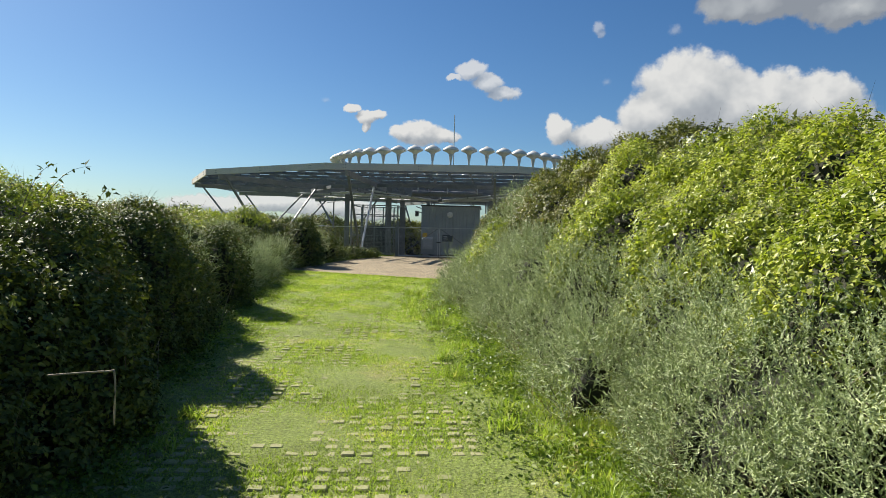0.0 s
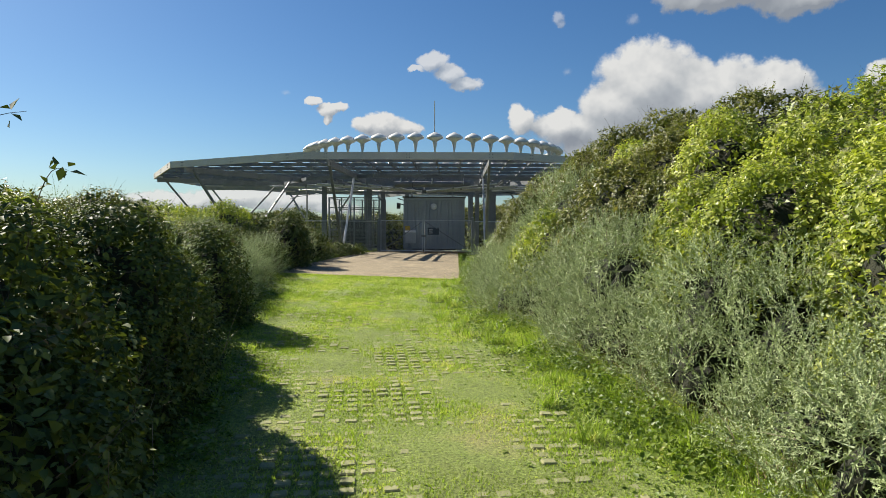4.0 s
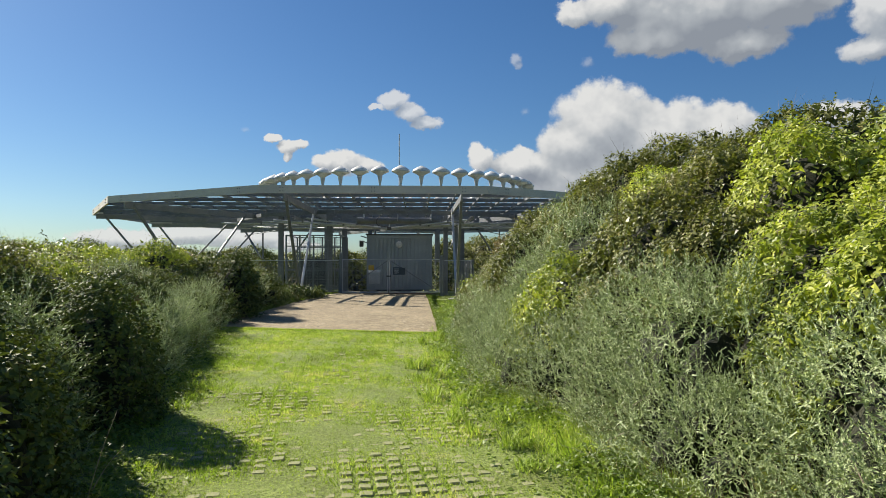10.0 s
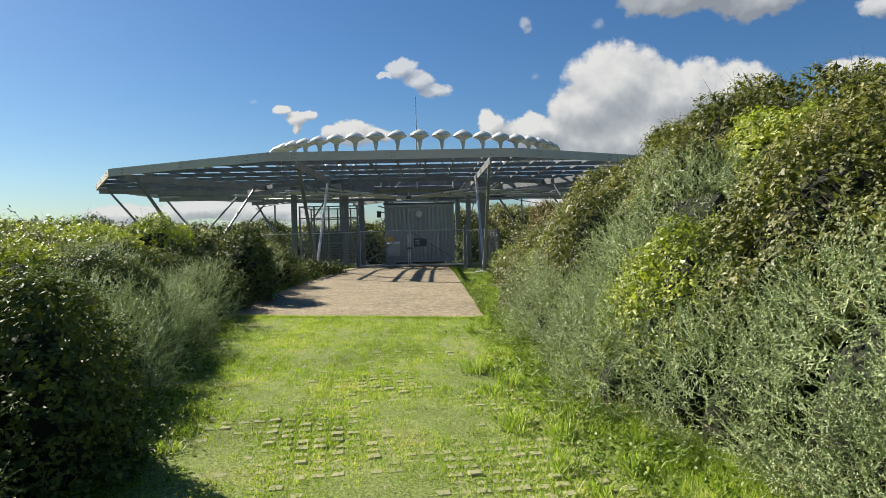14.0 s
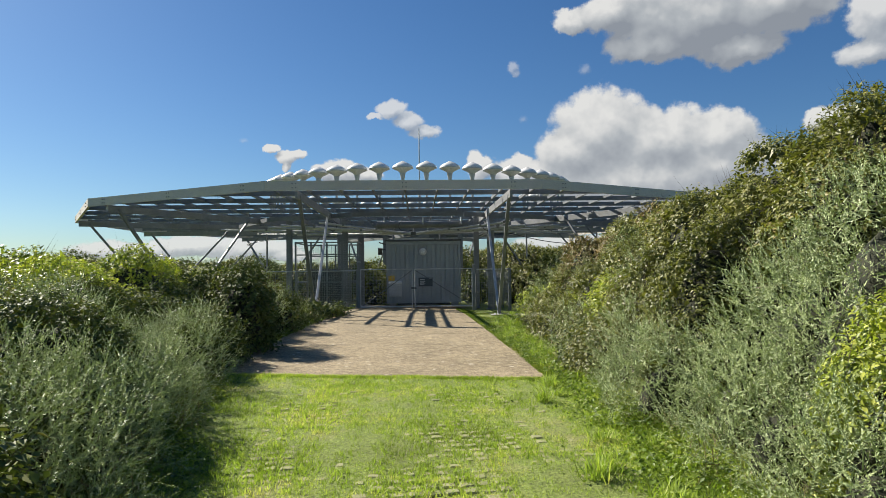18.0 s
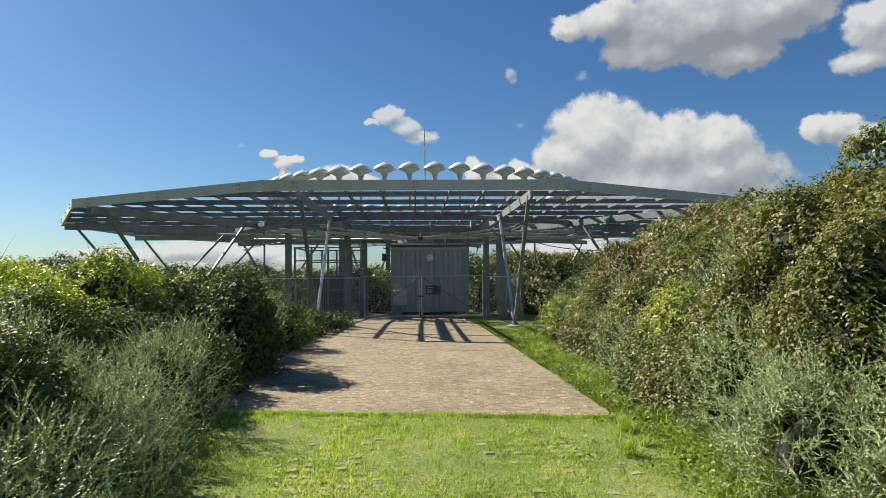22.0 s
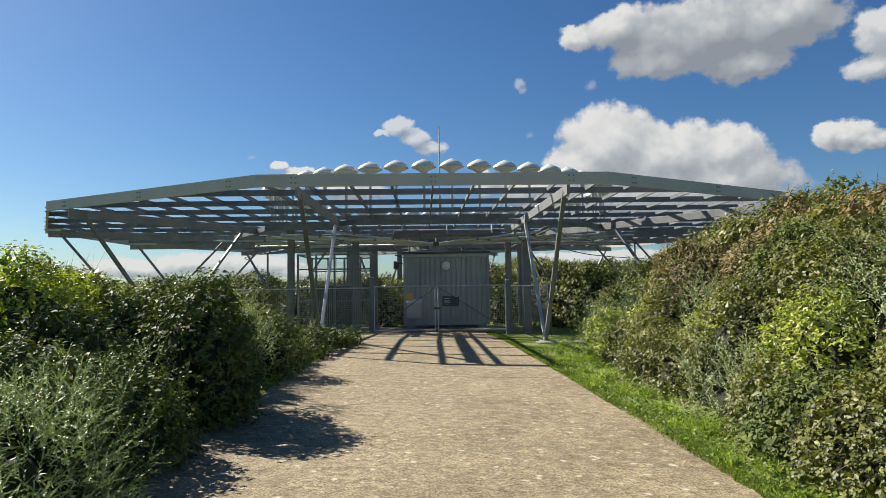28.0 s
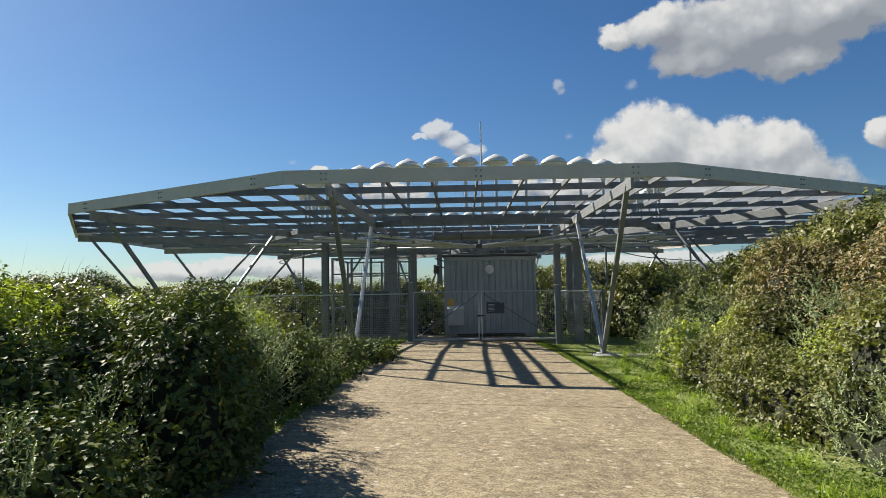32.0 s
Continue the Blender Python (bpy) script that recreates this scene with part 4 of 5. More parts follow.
            k = float(ramp(y, ((-31, 0.6), (-27, 0.62), (-24, 0.66), (-20, 0.74), (-18, 0.80), (-16, 0.92), (-13.5, 1.06), (-10.5, 1.05), (-9.2, 0.86), (-7, 0.9), (-4, 0.94), (0, 0.93), (5, 0.85), (13, 0.7))))
            t = k * float(ramp(off, ((0.2, 0.6), (0.5, 0.98), (1.1, 1.65), (1.8, 2.35), (2.6, 2.88), (3.4, 3.2), (5, 3.4), (20, 3.3))))
            u = rng.random()
            if off < 1.5:
                kind = "gorse_bush" if u < (0.95 if off < 0.8 and y > -20.5 else 1.1 if y < -20.5 else 0.5 if y < -13.6 else 0.72 if y < -9 else 0.4) else ("climber_bush" if y < -13 else "bramble_bush")
            elif off < 4:
                kind = "climber_bush" if u < (0.8 if y < -17 else 0.55 if y < -13 else 0.3) else ("bramble_bush" if u > 0.85 and y > -17 else "blackthorn_bush") if u < 0.93 else ("gorse_bush" if off < 2.5 and u > 0.93 else "blackthorn_bush")
            else:
                kind = "blackthorn_bush" if u < 0.7 else ("climber_bush" if y < -12 else "bramble_bush")
            if off < 1.5 and -13.6 < y < -9 and kind == "climber_bush":
                kind = "gorse_bush"
            if off < 1.5 and -12.3 < y < -9 and u < 0.6:
                kind = "blackthorn_bush" if u < 0.42 else "bramble_bush"
            if off > 1.5 and -13.3 < y < -9.3 and u < 0.85:
                kind = "blackthorn_bush"
            if y > -9 and u < 0.5 and off > 1:
                kind = "blackthorn_bush"
            if -8.5 < y < -3.5 and 1.5 < off < 4.5 and u < 0.75:
                kind = "hawthorn_bush"
            if -9 < y < -1 and off < 1.5:
                kind = "climber_bush" if u < 0.25 else "blackthorn_bush" if u < 0.62 else "gorse_bush"
            add(kind, foot + off + rng.uniform(-0.2, 0.24), y + rng.uniform(-0.25, 0.25), r * rng.uniform(0.85, 1.15), t, 0.2 if off < 1.5 else 0.1, 1.5 if off > 5 else 1.0)
            y += gap * rng.uniform(0.85, 1.15)
    # behind and beside the compound
    for x, y, r, top in ((-1.75, 12.6, 0.75, 1.5), (-2.7, 13.6, 0.9, 1.7), (-1.2, 14.6, 0.9, 1.8), (3.3, 14.8, 0.8, 1.6), (5.5, 13.8, 1.0, 2.0), (6.2, 12.0, 1.0, 2.1), (6.5, 10.2, 1.0, 2.1), (6.7, 8.4, 0.95, 1.9), (6.5, 6.6, 0.9, 1.7), (7.6, 11.0, 1.2, 2.4), (7.8, 8.6, 1.2, 2.3), (-5.6, 12.8, 0.9, 1.4), (-6.8, 11.2, 1.0, 1.4)):
        add(("blackthorn_bush", "bramble_bush")[int(y * 7) % 2], x, y, r, top, 0.2, 0.62)
    for k in range(80):
        a = rng.uniform(-1.25, 1.25)
        d = rng.uniform(20, 34)
        x, y = d * 1.15 * math.sin(a), 9 + d * math.cos(a)
        hh = rng.uniform(2.0, 2.9) if x < 3 else rng.uniform(2.6, 3.6)
        add(("bramble_bush", "blackthorn_bush", "blackthorn_bush")[k % 3], x, y, rng.uniform(2.0, 3.2), hh)
    for k in range(34):
        x, y = -13 + 26 * (k + rng.uniform(-0.3, 0.3)) / 33, rng.uniform(17.5, 23)
        add(("bramble_bush", "blackthorn_bush")[k % 2], x, y, rng.uniform(1.1, 1.7), rng.uniform(1.6, 2.3))
    for k in range(40):
        x, y = rng.uniform(6.0, 15), rng.uniform(5, 20)
        if x > 6 + max(0, (y - 6)) * 0.25:
            add(("blackthorn_bush", "bramble_bush")[k % 2], x + 1.0, y, rng.uniform(1.3, 2.0), rng.uniform(1.6, 2.6))
    for k in range(16):
        x, y = rng.uniform(-18, -8.5), rng.uniform(6, 14)
        add(("bramble_bush", "climber_bush")[k % 2], x, y, rng.uniform(1.3, 2.0), rng.uniform(1.2, 1.7))


plan_shrubs()
for i_ in range(len(SHRUBS)):
    build_shrub(i_, range(len(SHRUBS)))


# ---- grass ----
def build_grass():
    rng = np.random.default_rng(11)

    def blades(x, y, tall, lean, wide):
        n = len(x)
        base = np.stack([x, y, ground_z(x, y) - 0.005], 1)
        way = unit(np.stack([rng.normal(0, lean, n), rng.normal(0, lean, n), np.ones(n)], 1))
        a = rng.uniform(0, math.pi, n)
        side = np.stack([np.cos(a), np.sin(a), 0 * a], 1)
        return needle_array(base, way, side, tall, wide)

    def scatter(n, y0, y1):
        y = rng.uniform(y0, y1, n)
        lo, hi = ramp(y, LEFT_FOOT) - 0.4, ramp(y, RIGHT_FOOT) + 0.4
        x = lo + rng.uniform(0, 1, n) * (hi - lo)
        return x, y

    x, y = scatter(400000, -26.5, -10.4)
    keep = ~((x > PAD_X[0] - 0.05) & (x < PAD_X[1]) & (y > PAD_Y[0] + 0.02 + 0.12 * np.abs(rng.normal(0, 0.6, len(y))) * (np.sin(x * 5.0) * np.sin(x * 2.3 + 1.0) > -0.2)))
    bare = lumps(np.stack([x * 0.9, y * 0.9, 0 * x], 1), 3)
    keep &= rng.uniform(-1, 1.3, len(x)) > bare * 0.5 - 0.3
    x, y = x[keep], y[keep]
    near_edge = np.minimum(x - ramp(y, LEFT_FOOT), ramp(y, RIGHT_FOOT) - x)
    tall = rng.uniform(0.010, 0.028, len(x)) + rng.uniform(0, 0.045, len(x)) * np.clip((y + 19) / 4, 0.15, 1) * np.clip(0.35 + lumps(np.stack([x * 8.0, y * 6.0, 0 * x], 1), 21), 0, 1) + np.clip(lumps(np.stack([x * 2.6, y * 1.9, 0 * x], 1), 14) - 0.1, 0, 1) * rng.uniform(0, 0.035, len(x)) + np.clip(0.4 - near_edge, 0, 1) * rng.uniform(0.0, 0.24, len(x)) * (ramp(y, RIGHT_FOOT) - x < 1.0)
    # a ragged fringe along the slab's front edge
    fx = rng.uniform(PAD_X[0], PAD_X[1] + 0.3, 9000)
    fy = PAD_Y[0] - 0.03 + rng.normal(0, 0.035, 9000) + 0.05 * np.clip(np.sin(fx * 6.1) * np.sin(fx * 2.7 + 1), 0, 1)
    x, y, tall = np.concatenate([x, fx]), np.concatenate([y, fy]), np.concatenate([tall, rng.uniform(0.02, 0.055, 9000)])
    v, f = blades(x, y, tall, 0.6, rng.uniform(0.0035, 0.0068, len(x)))
    tagged(raw_mesh("lawn_grass", v, f, GRASS), "short sunlit mown grass with rough longer edges", "grass", kind="stuff")
    y = rng.uniform(-10.8, 9, 60000)
    side = rng.random(60000) < 0.75
    x = np.where(side, PAD_X[1] - 0.05 + np.abs(rng.normal(0, 0.55, 60000)) * (0.6 + 0.4 * np.sin(y * 2.1)), PAD_X[0] - 0.0 - np.abs(rng.normal(0, 0.3, 60000)))
    tall = rng.uniform(0.015, 0.06, len(x))
    v, f = blades(x, y, tall, 0.5, rng.uniform(0.003, 0.006, len(x)))
    tagged(raw_mesh("verge_grass", v, f, VERGE), "rough green grass verge beside the slab", "grass", kind="stuff")


def build_weeds():
    rng = np.random.default_rng(17)
    n = 80000
    y = rng.uniform(-25, 7, n)
    right = rng.random(n) < 0.62
    gap = np.abs(rng.normal(0, 0.38, n))
    x = np.where(right, ramp(y, RIGHT_FOOT) + 0.2 - gap * np.where(y > PAD_Y[0], 2.2, 1.0), ramp(y, LEFT_FOOT) - 0.2 + gap * 0.6)
    patchy = lumps(np.stack([x * 2.2, y * 1.6, 0 * x], 1), 9) > rng.uniform(-0.6, 0.5, n)
    free = ~((y > PAD_Y[0]) & (x > PAD_X[0] + 0.05) & (x < PAD_X[1] - 0.03))
    x, y, gap = x[patchy & free], y[patchy & free], gap[patchy & free]
    m = len(x)
    base = np.stack([x, y, ground_z(x, y) + rng.uniform(0.01, 0.14, m) * np.clip(1.2 - gap * 1.4, 0.15, 1)], 1)
    face = unit(np.stack([rng.normal(0, 0.5, m), rng.normal(0, 0.5, m), np.ones(m)], 1))
    way = rng.normal(0, 1, (m, 3))
    way = unit(way - (way * face).sum(-1, keepdims=True) * face)
    v, f = leaf_array(base, way, face, rng.uniform(0.02, 0.05, m), 0.36)
    tagged(raw_mesh("verge_weeds", v, f, WEED), "low broad-leaved weeds along the hedge feet", "weeds", kind="stuff")


build_grass()
build_weeds()


# ---- under the platform: girders, conduits, cables, cage ----
def build_girders():
    g = thing("ring_girder", (CX, CY, 3.4), "deep steel ring girder under the platform", "girder")
    pts = [Vector((8.5 * math.sin(radians(15 + 30 * k)), -8.5 * math.cos(radians(15 + 30 * k)), 0.26)) for k in range(12)]
    for k in range(12):
        d = (pts[k] - pts[k - 1]).normalized()
        one("beam", lambda bm: put_channel(bm, pts[k - 1] + d * 0.01, pts[k] - d * 0.01, 0.10, 0.17, 0.015), STEEL, g)
    for x in (-4.2, 4.2):
        one("cross_beam", lambda bm: put_channel(bm, (x, -7.3, 0.09), (x, 7.3, 0.09), 0.10, 0.16, 0.015), STEEL, g)
    d = thing("cable_duct", (0.2, 8.1, 3.34), "thick grey duct slung under the platform", "duct")
    one("duct", lambda bm: put_tube(bm, (-1.5, 0, 0), (2.3, 0.3, 0.02), 0.15, 18), STEEL, d)
    for x in (-1.2, 0.4, 2.0):
        one("strap", lambda bm: put_box(bm, (x, 0.08 * x / 2 + 0.12, 0.16), (0.05, 0.33, 0.3), None, 0.006), STEEL_PALE, d)


def cable(name, pts, r, material, label, category="cable", group=""):
    o = Vector(pts[0])
    ob = thing(name, o, label, category, group)
    def make(bm):
        smooth = []
        P = [Vector(p) - o for p in pts]
        for k in range(len(P) - 1):
            a, b, c, d = P[max(k - 1, 0)], P[k], P[k + 1], P[min(k + 2, len(P) - 1)]
            for i in range(6):
                t = i / 6
                smooth.append(0.5 * (2 * b + (c - a) * t + (2 * a - 5 * b + 4 * c - d) * t * t + (3 * b - a - 3 * c + d) * t ** 3))
        smooth.append(P[-1])
        put_sweep(bm, smooth, [r] * len(smooth))
    one("run", make, material, ob)
    return ob


def build_conduits():
    hub = Vector((0.2, 8.35, 2.97))
    ends = ((-3.6, 7.6, 3.42), (-8.5, 11.0, 3.40), (-6.0, 9.2, 3.36), (-7.5, 13.5, 3.32), (3.9, 8.0, 3.38), (8.0, 10.5, 3.40), (6.5, 9.0, 3.33), (9.0, 13.5, 3.36), (-5.2, 7.9, 3.34), (-4.4, 8.4, 3.24), (4.9, 8.3, 3.28), (5.6, 9.3, 3.2), (-2.9, 9.3, 3.3), (2.6, 9.0, 3.28))
    for k, e in enumerate(ends):
        e = Vector(e)
        c = thing("conduit", e, "pale steel conduit running to the junction above the cabin", "conduit", "conduits")
        one("pipe", lambda bm: put_tube(bm, (0, 0, 0), hub - e + Vector((0.05 * (k % 4 - 1.5), 0.05, 0.02 * (k % 3))), 0.035 if k % 2 else 0.045, 10), STEEL_PALE, c)
        for t in (0.25, 0.6):
            q = (hub - e) * t
            one("clamp", lambda bm: put_box(bm, q + Vector((0, 0, 0.05)), (0.09, 0.09, 0.13), None, 0.008), STEEL, c)
            one("hanger", lambda bm: put_tube(bm, q + Vector((0, 0, 0.1)), Vector((q.x, q.y, 3.7 - e.z)), 0.008, 6), STEEL, c)
    j = thing("junction_box", hub, "dark junction where the conduits meet", "junction")
    one("box", lambda bm: put_box(bm, (0, 0.02, 0.02), (0.2, 0.16, 0.14), None, 0.015), CABIN_DARK, j)
    one("spout", lambda bm: put_tube(bm, (0, 0.02, 0.08), (0, 0.02, 0.42), 0.03, 10), STEEL_PALE, j)
    for x, y in ((-6.5, 10.4), (-5.5, 12), (-4.5, 14.5), (5.5, 11), (4.5, 12.5), (7.0, 14.5)):
        t = thing("cable_tray", (x, y, 3.3), "perforated steel cable tray under the platform", "tray", "cable trays")
        w = 3.2
        one("tray", lambda bm: (put_box(bm, (0, 0, 0), (w, 0.2, 0.012)), put_box(bm, (0, -0.1, 0.03), (w, 0.012, 0.06)), put_box(bm, (0, 0.1, 0.03), (w, 0.012, 0.06))), STEEL_PALE, t)
        for s in (-1, 1):
            one("hanger", lambda bm: put_tube(bm, (s * 1.3, 0, 0.0), (s * 1.3, 0, 0.45), 0.01, 6), STEEL, t)
    cable("black_cable", ((0.05, 8.0, 3.75), (-0.15, 8.0, 3.62), (-0.36, 8.0, 3.4), (-0.38, 8.0, 3.2), (-0.2, 8.05, 3.08), (0.15, 8.2, 3.1)), 0.014, BLACK, "loose black cable looping down to the junction", group="loose cables")
    cable("black_cable", ((3.35, 8.3, 3.6), (3.15, 8.3, 3.45), (3.12, 8.3, 3.2), (3.3, 8.3, 3.08), (3.45, 8.3, 3.15)), 0.016, BLACK, "loose black cable looping down to the junction", group="loose cables")
    cable("black_cable", ((-3.4, 8.2, 3.55), (-3.0, 8.2, 3.4), (-3.05, 8.2, 3.15), (-3.35, 8.2, 3.2), (-3.5, 8.2, 3.4)), 0.012, BLACK, "loose black cable looping down to the junction", group="loose cables")
    cable("overhead_cable", ((4.5, 10.0, 3.05), (7.5, 15, 2.85), (12.2, 21.5, 2.9)), 0.02, BLACK, "dark cable strung between the columns")
    cable("overhead_cable", ((-4.8, 9.2, 3.0), (-8, 14, 2.9), (-9.5, 20, 3.05)), 0.02, STEEL, "dark cable strung between the columns")
    for x, y in ((7.0, 20.5), (11.4, 20.8), (-8.2, 18.6), (1.6, 16.5), (2.6, 15.5), (-0.9, 15.0)):
        z = float(ground_z(x, y))
        p = thing("slim_post", (x, y, z), "slim steel post under the platform", "post", "slim posts")
        one("post", lambda bm: put_tube(bm, (0, 0, 0), (0, 0, 3.72 - z), 0.05, 10), STEEL, p)


def build_cage():
    x0, x1, y0, y1, top = -4.75, -2.15, 8.7, 11.6, 2.7
    z = float(ground_z(-3.4, 9))
    c = thing("mesh_cage", (x0, y0, z), "tall steel-framed wire-mesh enclosure beside the gate", "cage")
    h = top - z
    for x in np.linspace(0, x1 - x0, 5):
        for y in (0, y1 - y0):
            one("post", lambda bm: put_box(bm, (x, y, h / 2), (0.07, 0.07, h), None, 0.004), STEEL, c)
    for y in (0, y1 - y0):
        for zz in (0.15, 1.05, h - 0.55, h - 0.03):
            one("rail", lambda bm: put_box(bm, ((x1 - x0) / 2, y, zz), (x1 - x0 - 0.08, 0.05, 0.05), None, 0.003), STEEL, c)
        def mesh(bm):
            for k in range(int((x1 - x0) / 0.075) + 1):
                put_box(bm, (k * 0.075, y, h / 2), (0.005, 0.005, h))
            for k in range(int(h / 0.075)):
                put_box(bm, ((x1 - x0) / 2, y + 0.004, k * 0.075), (x1 - x0, 0.005, 0.005))
        one("wire_mesh", mesh, WIRE, c)
    for x in (0, x1 - x0):
        one("rail", lambda bm: put_box(bm, (x, (y1 - y0) / 2, h - 0.03), (0.05, y1 - y0 - 0.08, 0.05), None, 0.003), STEEL, c)
        one("rail", lambda bm: put_box(bm, (x, (y1 - y0) / 2, 1.05), (0.05, y1 - y0 - 0.08, 0.05), None, 0.003), STEEL, c)
    cab = thing("switch_cabinet", (-3.6, 10.3, z), "dark electrical cabinet inside the mesh enclosure", "cabinet")
    one("body", lambda bm: put_box(bm, (0, 0, 0.8), (1.5, 0.7, 1.6), None, 0.02), CABIN_DARK, cab)
    one("plinth", lambda bm: put_box(bm, (0, 0, 0.03), (1.56, 0.76, 0.08), None, 0.01), CONCRETE_POST, cab)
    for x in (-0.37, 0.37):
        one("door", lambda bm: put_box(bm, (x, -0.36, 0.82), (0.7, 0.025, 1.45), None, 0.008), CABIN_DARK, cab)
    kerb = thing("concrete_kerb", (3.5, 2.7, float(ground_z(3.5, 2.7))), "short concrete kerb in the grass by the leg", "kerb")
    one("kerb", lambda bm: put_box(bm, (0, 0, 0.0), (1.5, 0.5, 0.12), None, 0.02), CONCRETE_POST, kerb)
    pallet = thing("timber_sleeper", (0.2, 8.5, float(ground_z(0, 8.5))), "dark timber sill across the gateway", "sill")
    one("sill", lambda bm: put_box(bm, (0, 0.2, 0.05), (4.4, 0.14, 0.1), None, 0.015), TWIG, pallet)


build_girders()
build_conduits()
build_cage()


# ---- loose growth ----
def build_canes():
    rng = random.Random(21)
    def stalk(name, base, tip, sag, r, material, label, cat, group, leafy=None):
        b, t = Vector(base), Vector(tip)
        ob = thing(name, b, label, cat, group)
        n = 9
        pts = [(t - b) * (k / n) + Vector((0, 0, sag * math.sin(math.pi * k / n))) for k in range(n + 1)]
        def make(bm):
            put_sweep(bm, pts, [r * (1 - 0.75 * k / n) for k in range(n + 1)], 5)
        one("stem", make, material, ob)
        if leafy:
            g = np.random.default_rng(rng.randrange(9999))
            p = np.array([pts[g.integers(2, n)] + (Vector(g.normal(0, 0.02, 3))) for _ in range(leafy)])
            up = np.tile([0.0, 0, 1], (len(p), 1)) + g.normal(0, 0.5, (len(p), 3))
            way = g.normal(0, 1, (len(p), 3))
            v, f = leaf_array(p, unit(way), unit(up), g.uniform(0.03, 0.06, len(p)), 0.33)
            tagged(raw_mesh("foliage", v, f, BRAMBLE, ob), kind="stuff")
        return ob
    # long bramble canes arching out of the hedge tops
    for k in range(46):
        left = k % 3 != 2
        y = rng.uniform(-24, 0)
        if left:
            x = float(ramp(y, LEFT_FOOT)) - rng.uniform(1.3, 3.2)
            z = 1.15 * (1.25 if y < -20 else 1.0)
        else:
            x = float(ramp(y, RIGHT_FOOT)) + rng.uniform(1.2, 4.0)
            z = 0.75 + 0.36 * (x - float(ramp(y, RIGHT_FOOT)))
        z += float(ground_z(x, y))
        if not left and y < -13:
            continue
        if left and y < -18:
            x -= 1.0
        L = rng.uniform(0.5, 1.1)
        a = rng.uniform(0, 6.28)
        stalk("bramble_cane", (x, y, z - 0.75), (x + L * math.cos(a), y + L * math.sin(a), z + rng.uniform(0.1, 0.45)), rng.uniform(0.15, 0.4), 0.006, TWIG, "thin arching bramble cane above the hedge", "bramble cane", "bramble canes", 16)
    # canes over the tall bramble at the start, and a snapped dry stem in front of it
    for bx, by, bz, tx, ty, tz in ((0.2, -23.1, 1.0, 0.62, -23.0, 1.64), (0.0, -22.9, 1.0, 0.32, -22.9, 1.66), (0.25, -22.5, 1.0, 0.5, -22.6, 1.5)):
        stalk("bramble_cane", (bx, by, bz), (tx, ty, tz - 0.08), 0.16, 0.003, TWIG, "thin arching bramble cane above the hedge", "bramble cane", "bramble canes", 14)
    cable("dry_stalk", ((1.24, -24.25, 0.57), (1.46, -24.2, 0.585), (1.50, -24.2, 0.57), (1.50, -24.2, 0.36)), 0.004, DEADSTEM, "snapped pale stem hanging in front of the brambles", "stalk", "dead grass stalks")
    # dry stalks at the corner by the slab and in the near hedge
    for k in range(16):
        x, y = -3.1 + rng.uniform(-0.5, 0.35), 1.8 + rng.uniform(-0.5, 0.6)
        z = float(ground_z(x, y))
        stalk("dry_stalk", (x, y, z), (x + rng.uniform(-0.2, 0.75), y + rng.uniform(-0.3, 0.3), z + rng.uniform(0.5, 1.05)), rng.uniform(-0.03, 0.06), 0.009, DEADSTEM, "dry straw-coloured stalk leaning over the slab edge", "stalk", "dry stalks")
    for k in range(18):
        y = rng.uniform(-23.6, -14)
        x = float(ramp(y, LEFT_FOOT)) - rng.uniform(0.0, 0.5)
        z = float(ground_z(x, y))
        stalk("dry_stalk", (x, y, z), (x + rng.uniform(-0.2, 0.35), y + rng.uniform(-0.3, 0.3), z + rng.uniform(0.3, 0.75)), 0.04, 0.004, DEADSTEM, "thin pale dead grass stalk in the hedge foot", "stalk", "dead grass stalks")


def build_tufts():
    rng = np.random.default_rng(31)
    def tuft(x, y, tall, n, material, label):
        z = float(ground_z(x, y))
        ob = thing("grass_tuft", (x, y, z), label, "grass", "grass tufts")
        base = rng.normal(0, 0.05, (n, 3)) * (1, 1, 0)
        way = unit(np.stack([rng.normal(0, 0.5, n), rng.normal(0, 0.5, n), np.ones(n)], 1))
        a = rng.uniform(0, math.pi, n)
        side = np.stack([np.cos(a), np.sin(a), 0 * a], 1)
        L = rng.uniform(0.5, 1.0, n) * tall
        mid = base + way * L[:, None] * 0.6
        tip = mid + unit(way + np.array([0, 0, -0.7]) + rng.normal(0, 0.2, (n, 3))) * L[:, None] * 0.45
        w = 0.0045
        v = np.stack([base - side * w, base + side * w, mid + side * w * 0.8, mid - side * w * 0.8, tip], 1).reshape(-1, 3)
        k = np.arange(n)[:, None] * 5
        f = np.concatenate([k, k + 1, k + 2, k, k + 2, k + 3, k + 3, k + 2, k + 4], 1).reshape(-1, 3)
        tagged(raw_mesh("blade_clump", v, f, material, ob), kind="stuff")
    for k in range(150):
        y = rng.uniform(-24, 3)
        right = rng.random() < 0.72
        x = float(ramp(y, RIGHT_FOOT)) - rng.uniform(-0.15, 0.75) if right else float(ramp(y, LEFT_FOOT)) + rng.uniform(-0.1, 0.3)
        if y > -10.7 and PAD_X[0] < x < PAD_X[1] + 0.05:
            continue
        tuft(x, y, rng.uniform(0.1, 0.28) if right else rng.uniform(0.08, 0.16), 70, GRASS, "tuft of long yellow-green grass at the hedge foot")


build_canes()
build_tufts()


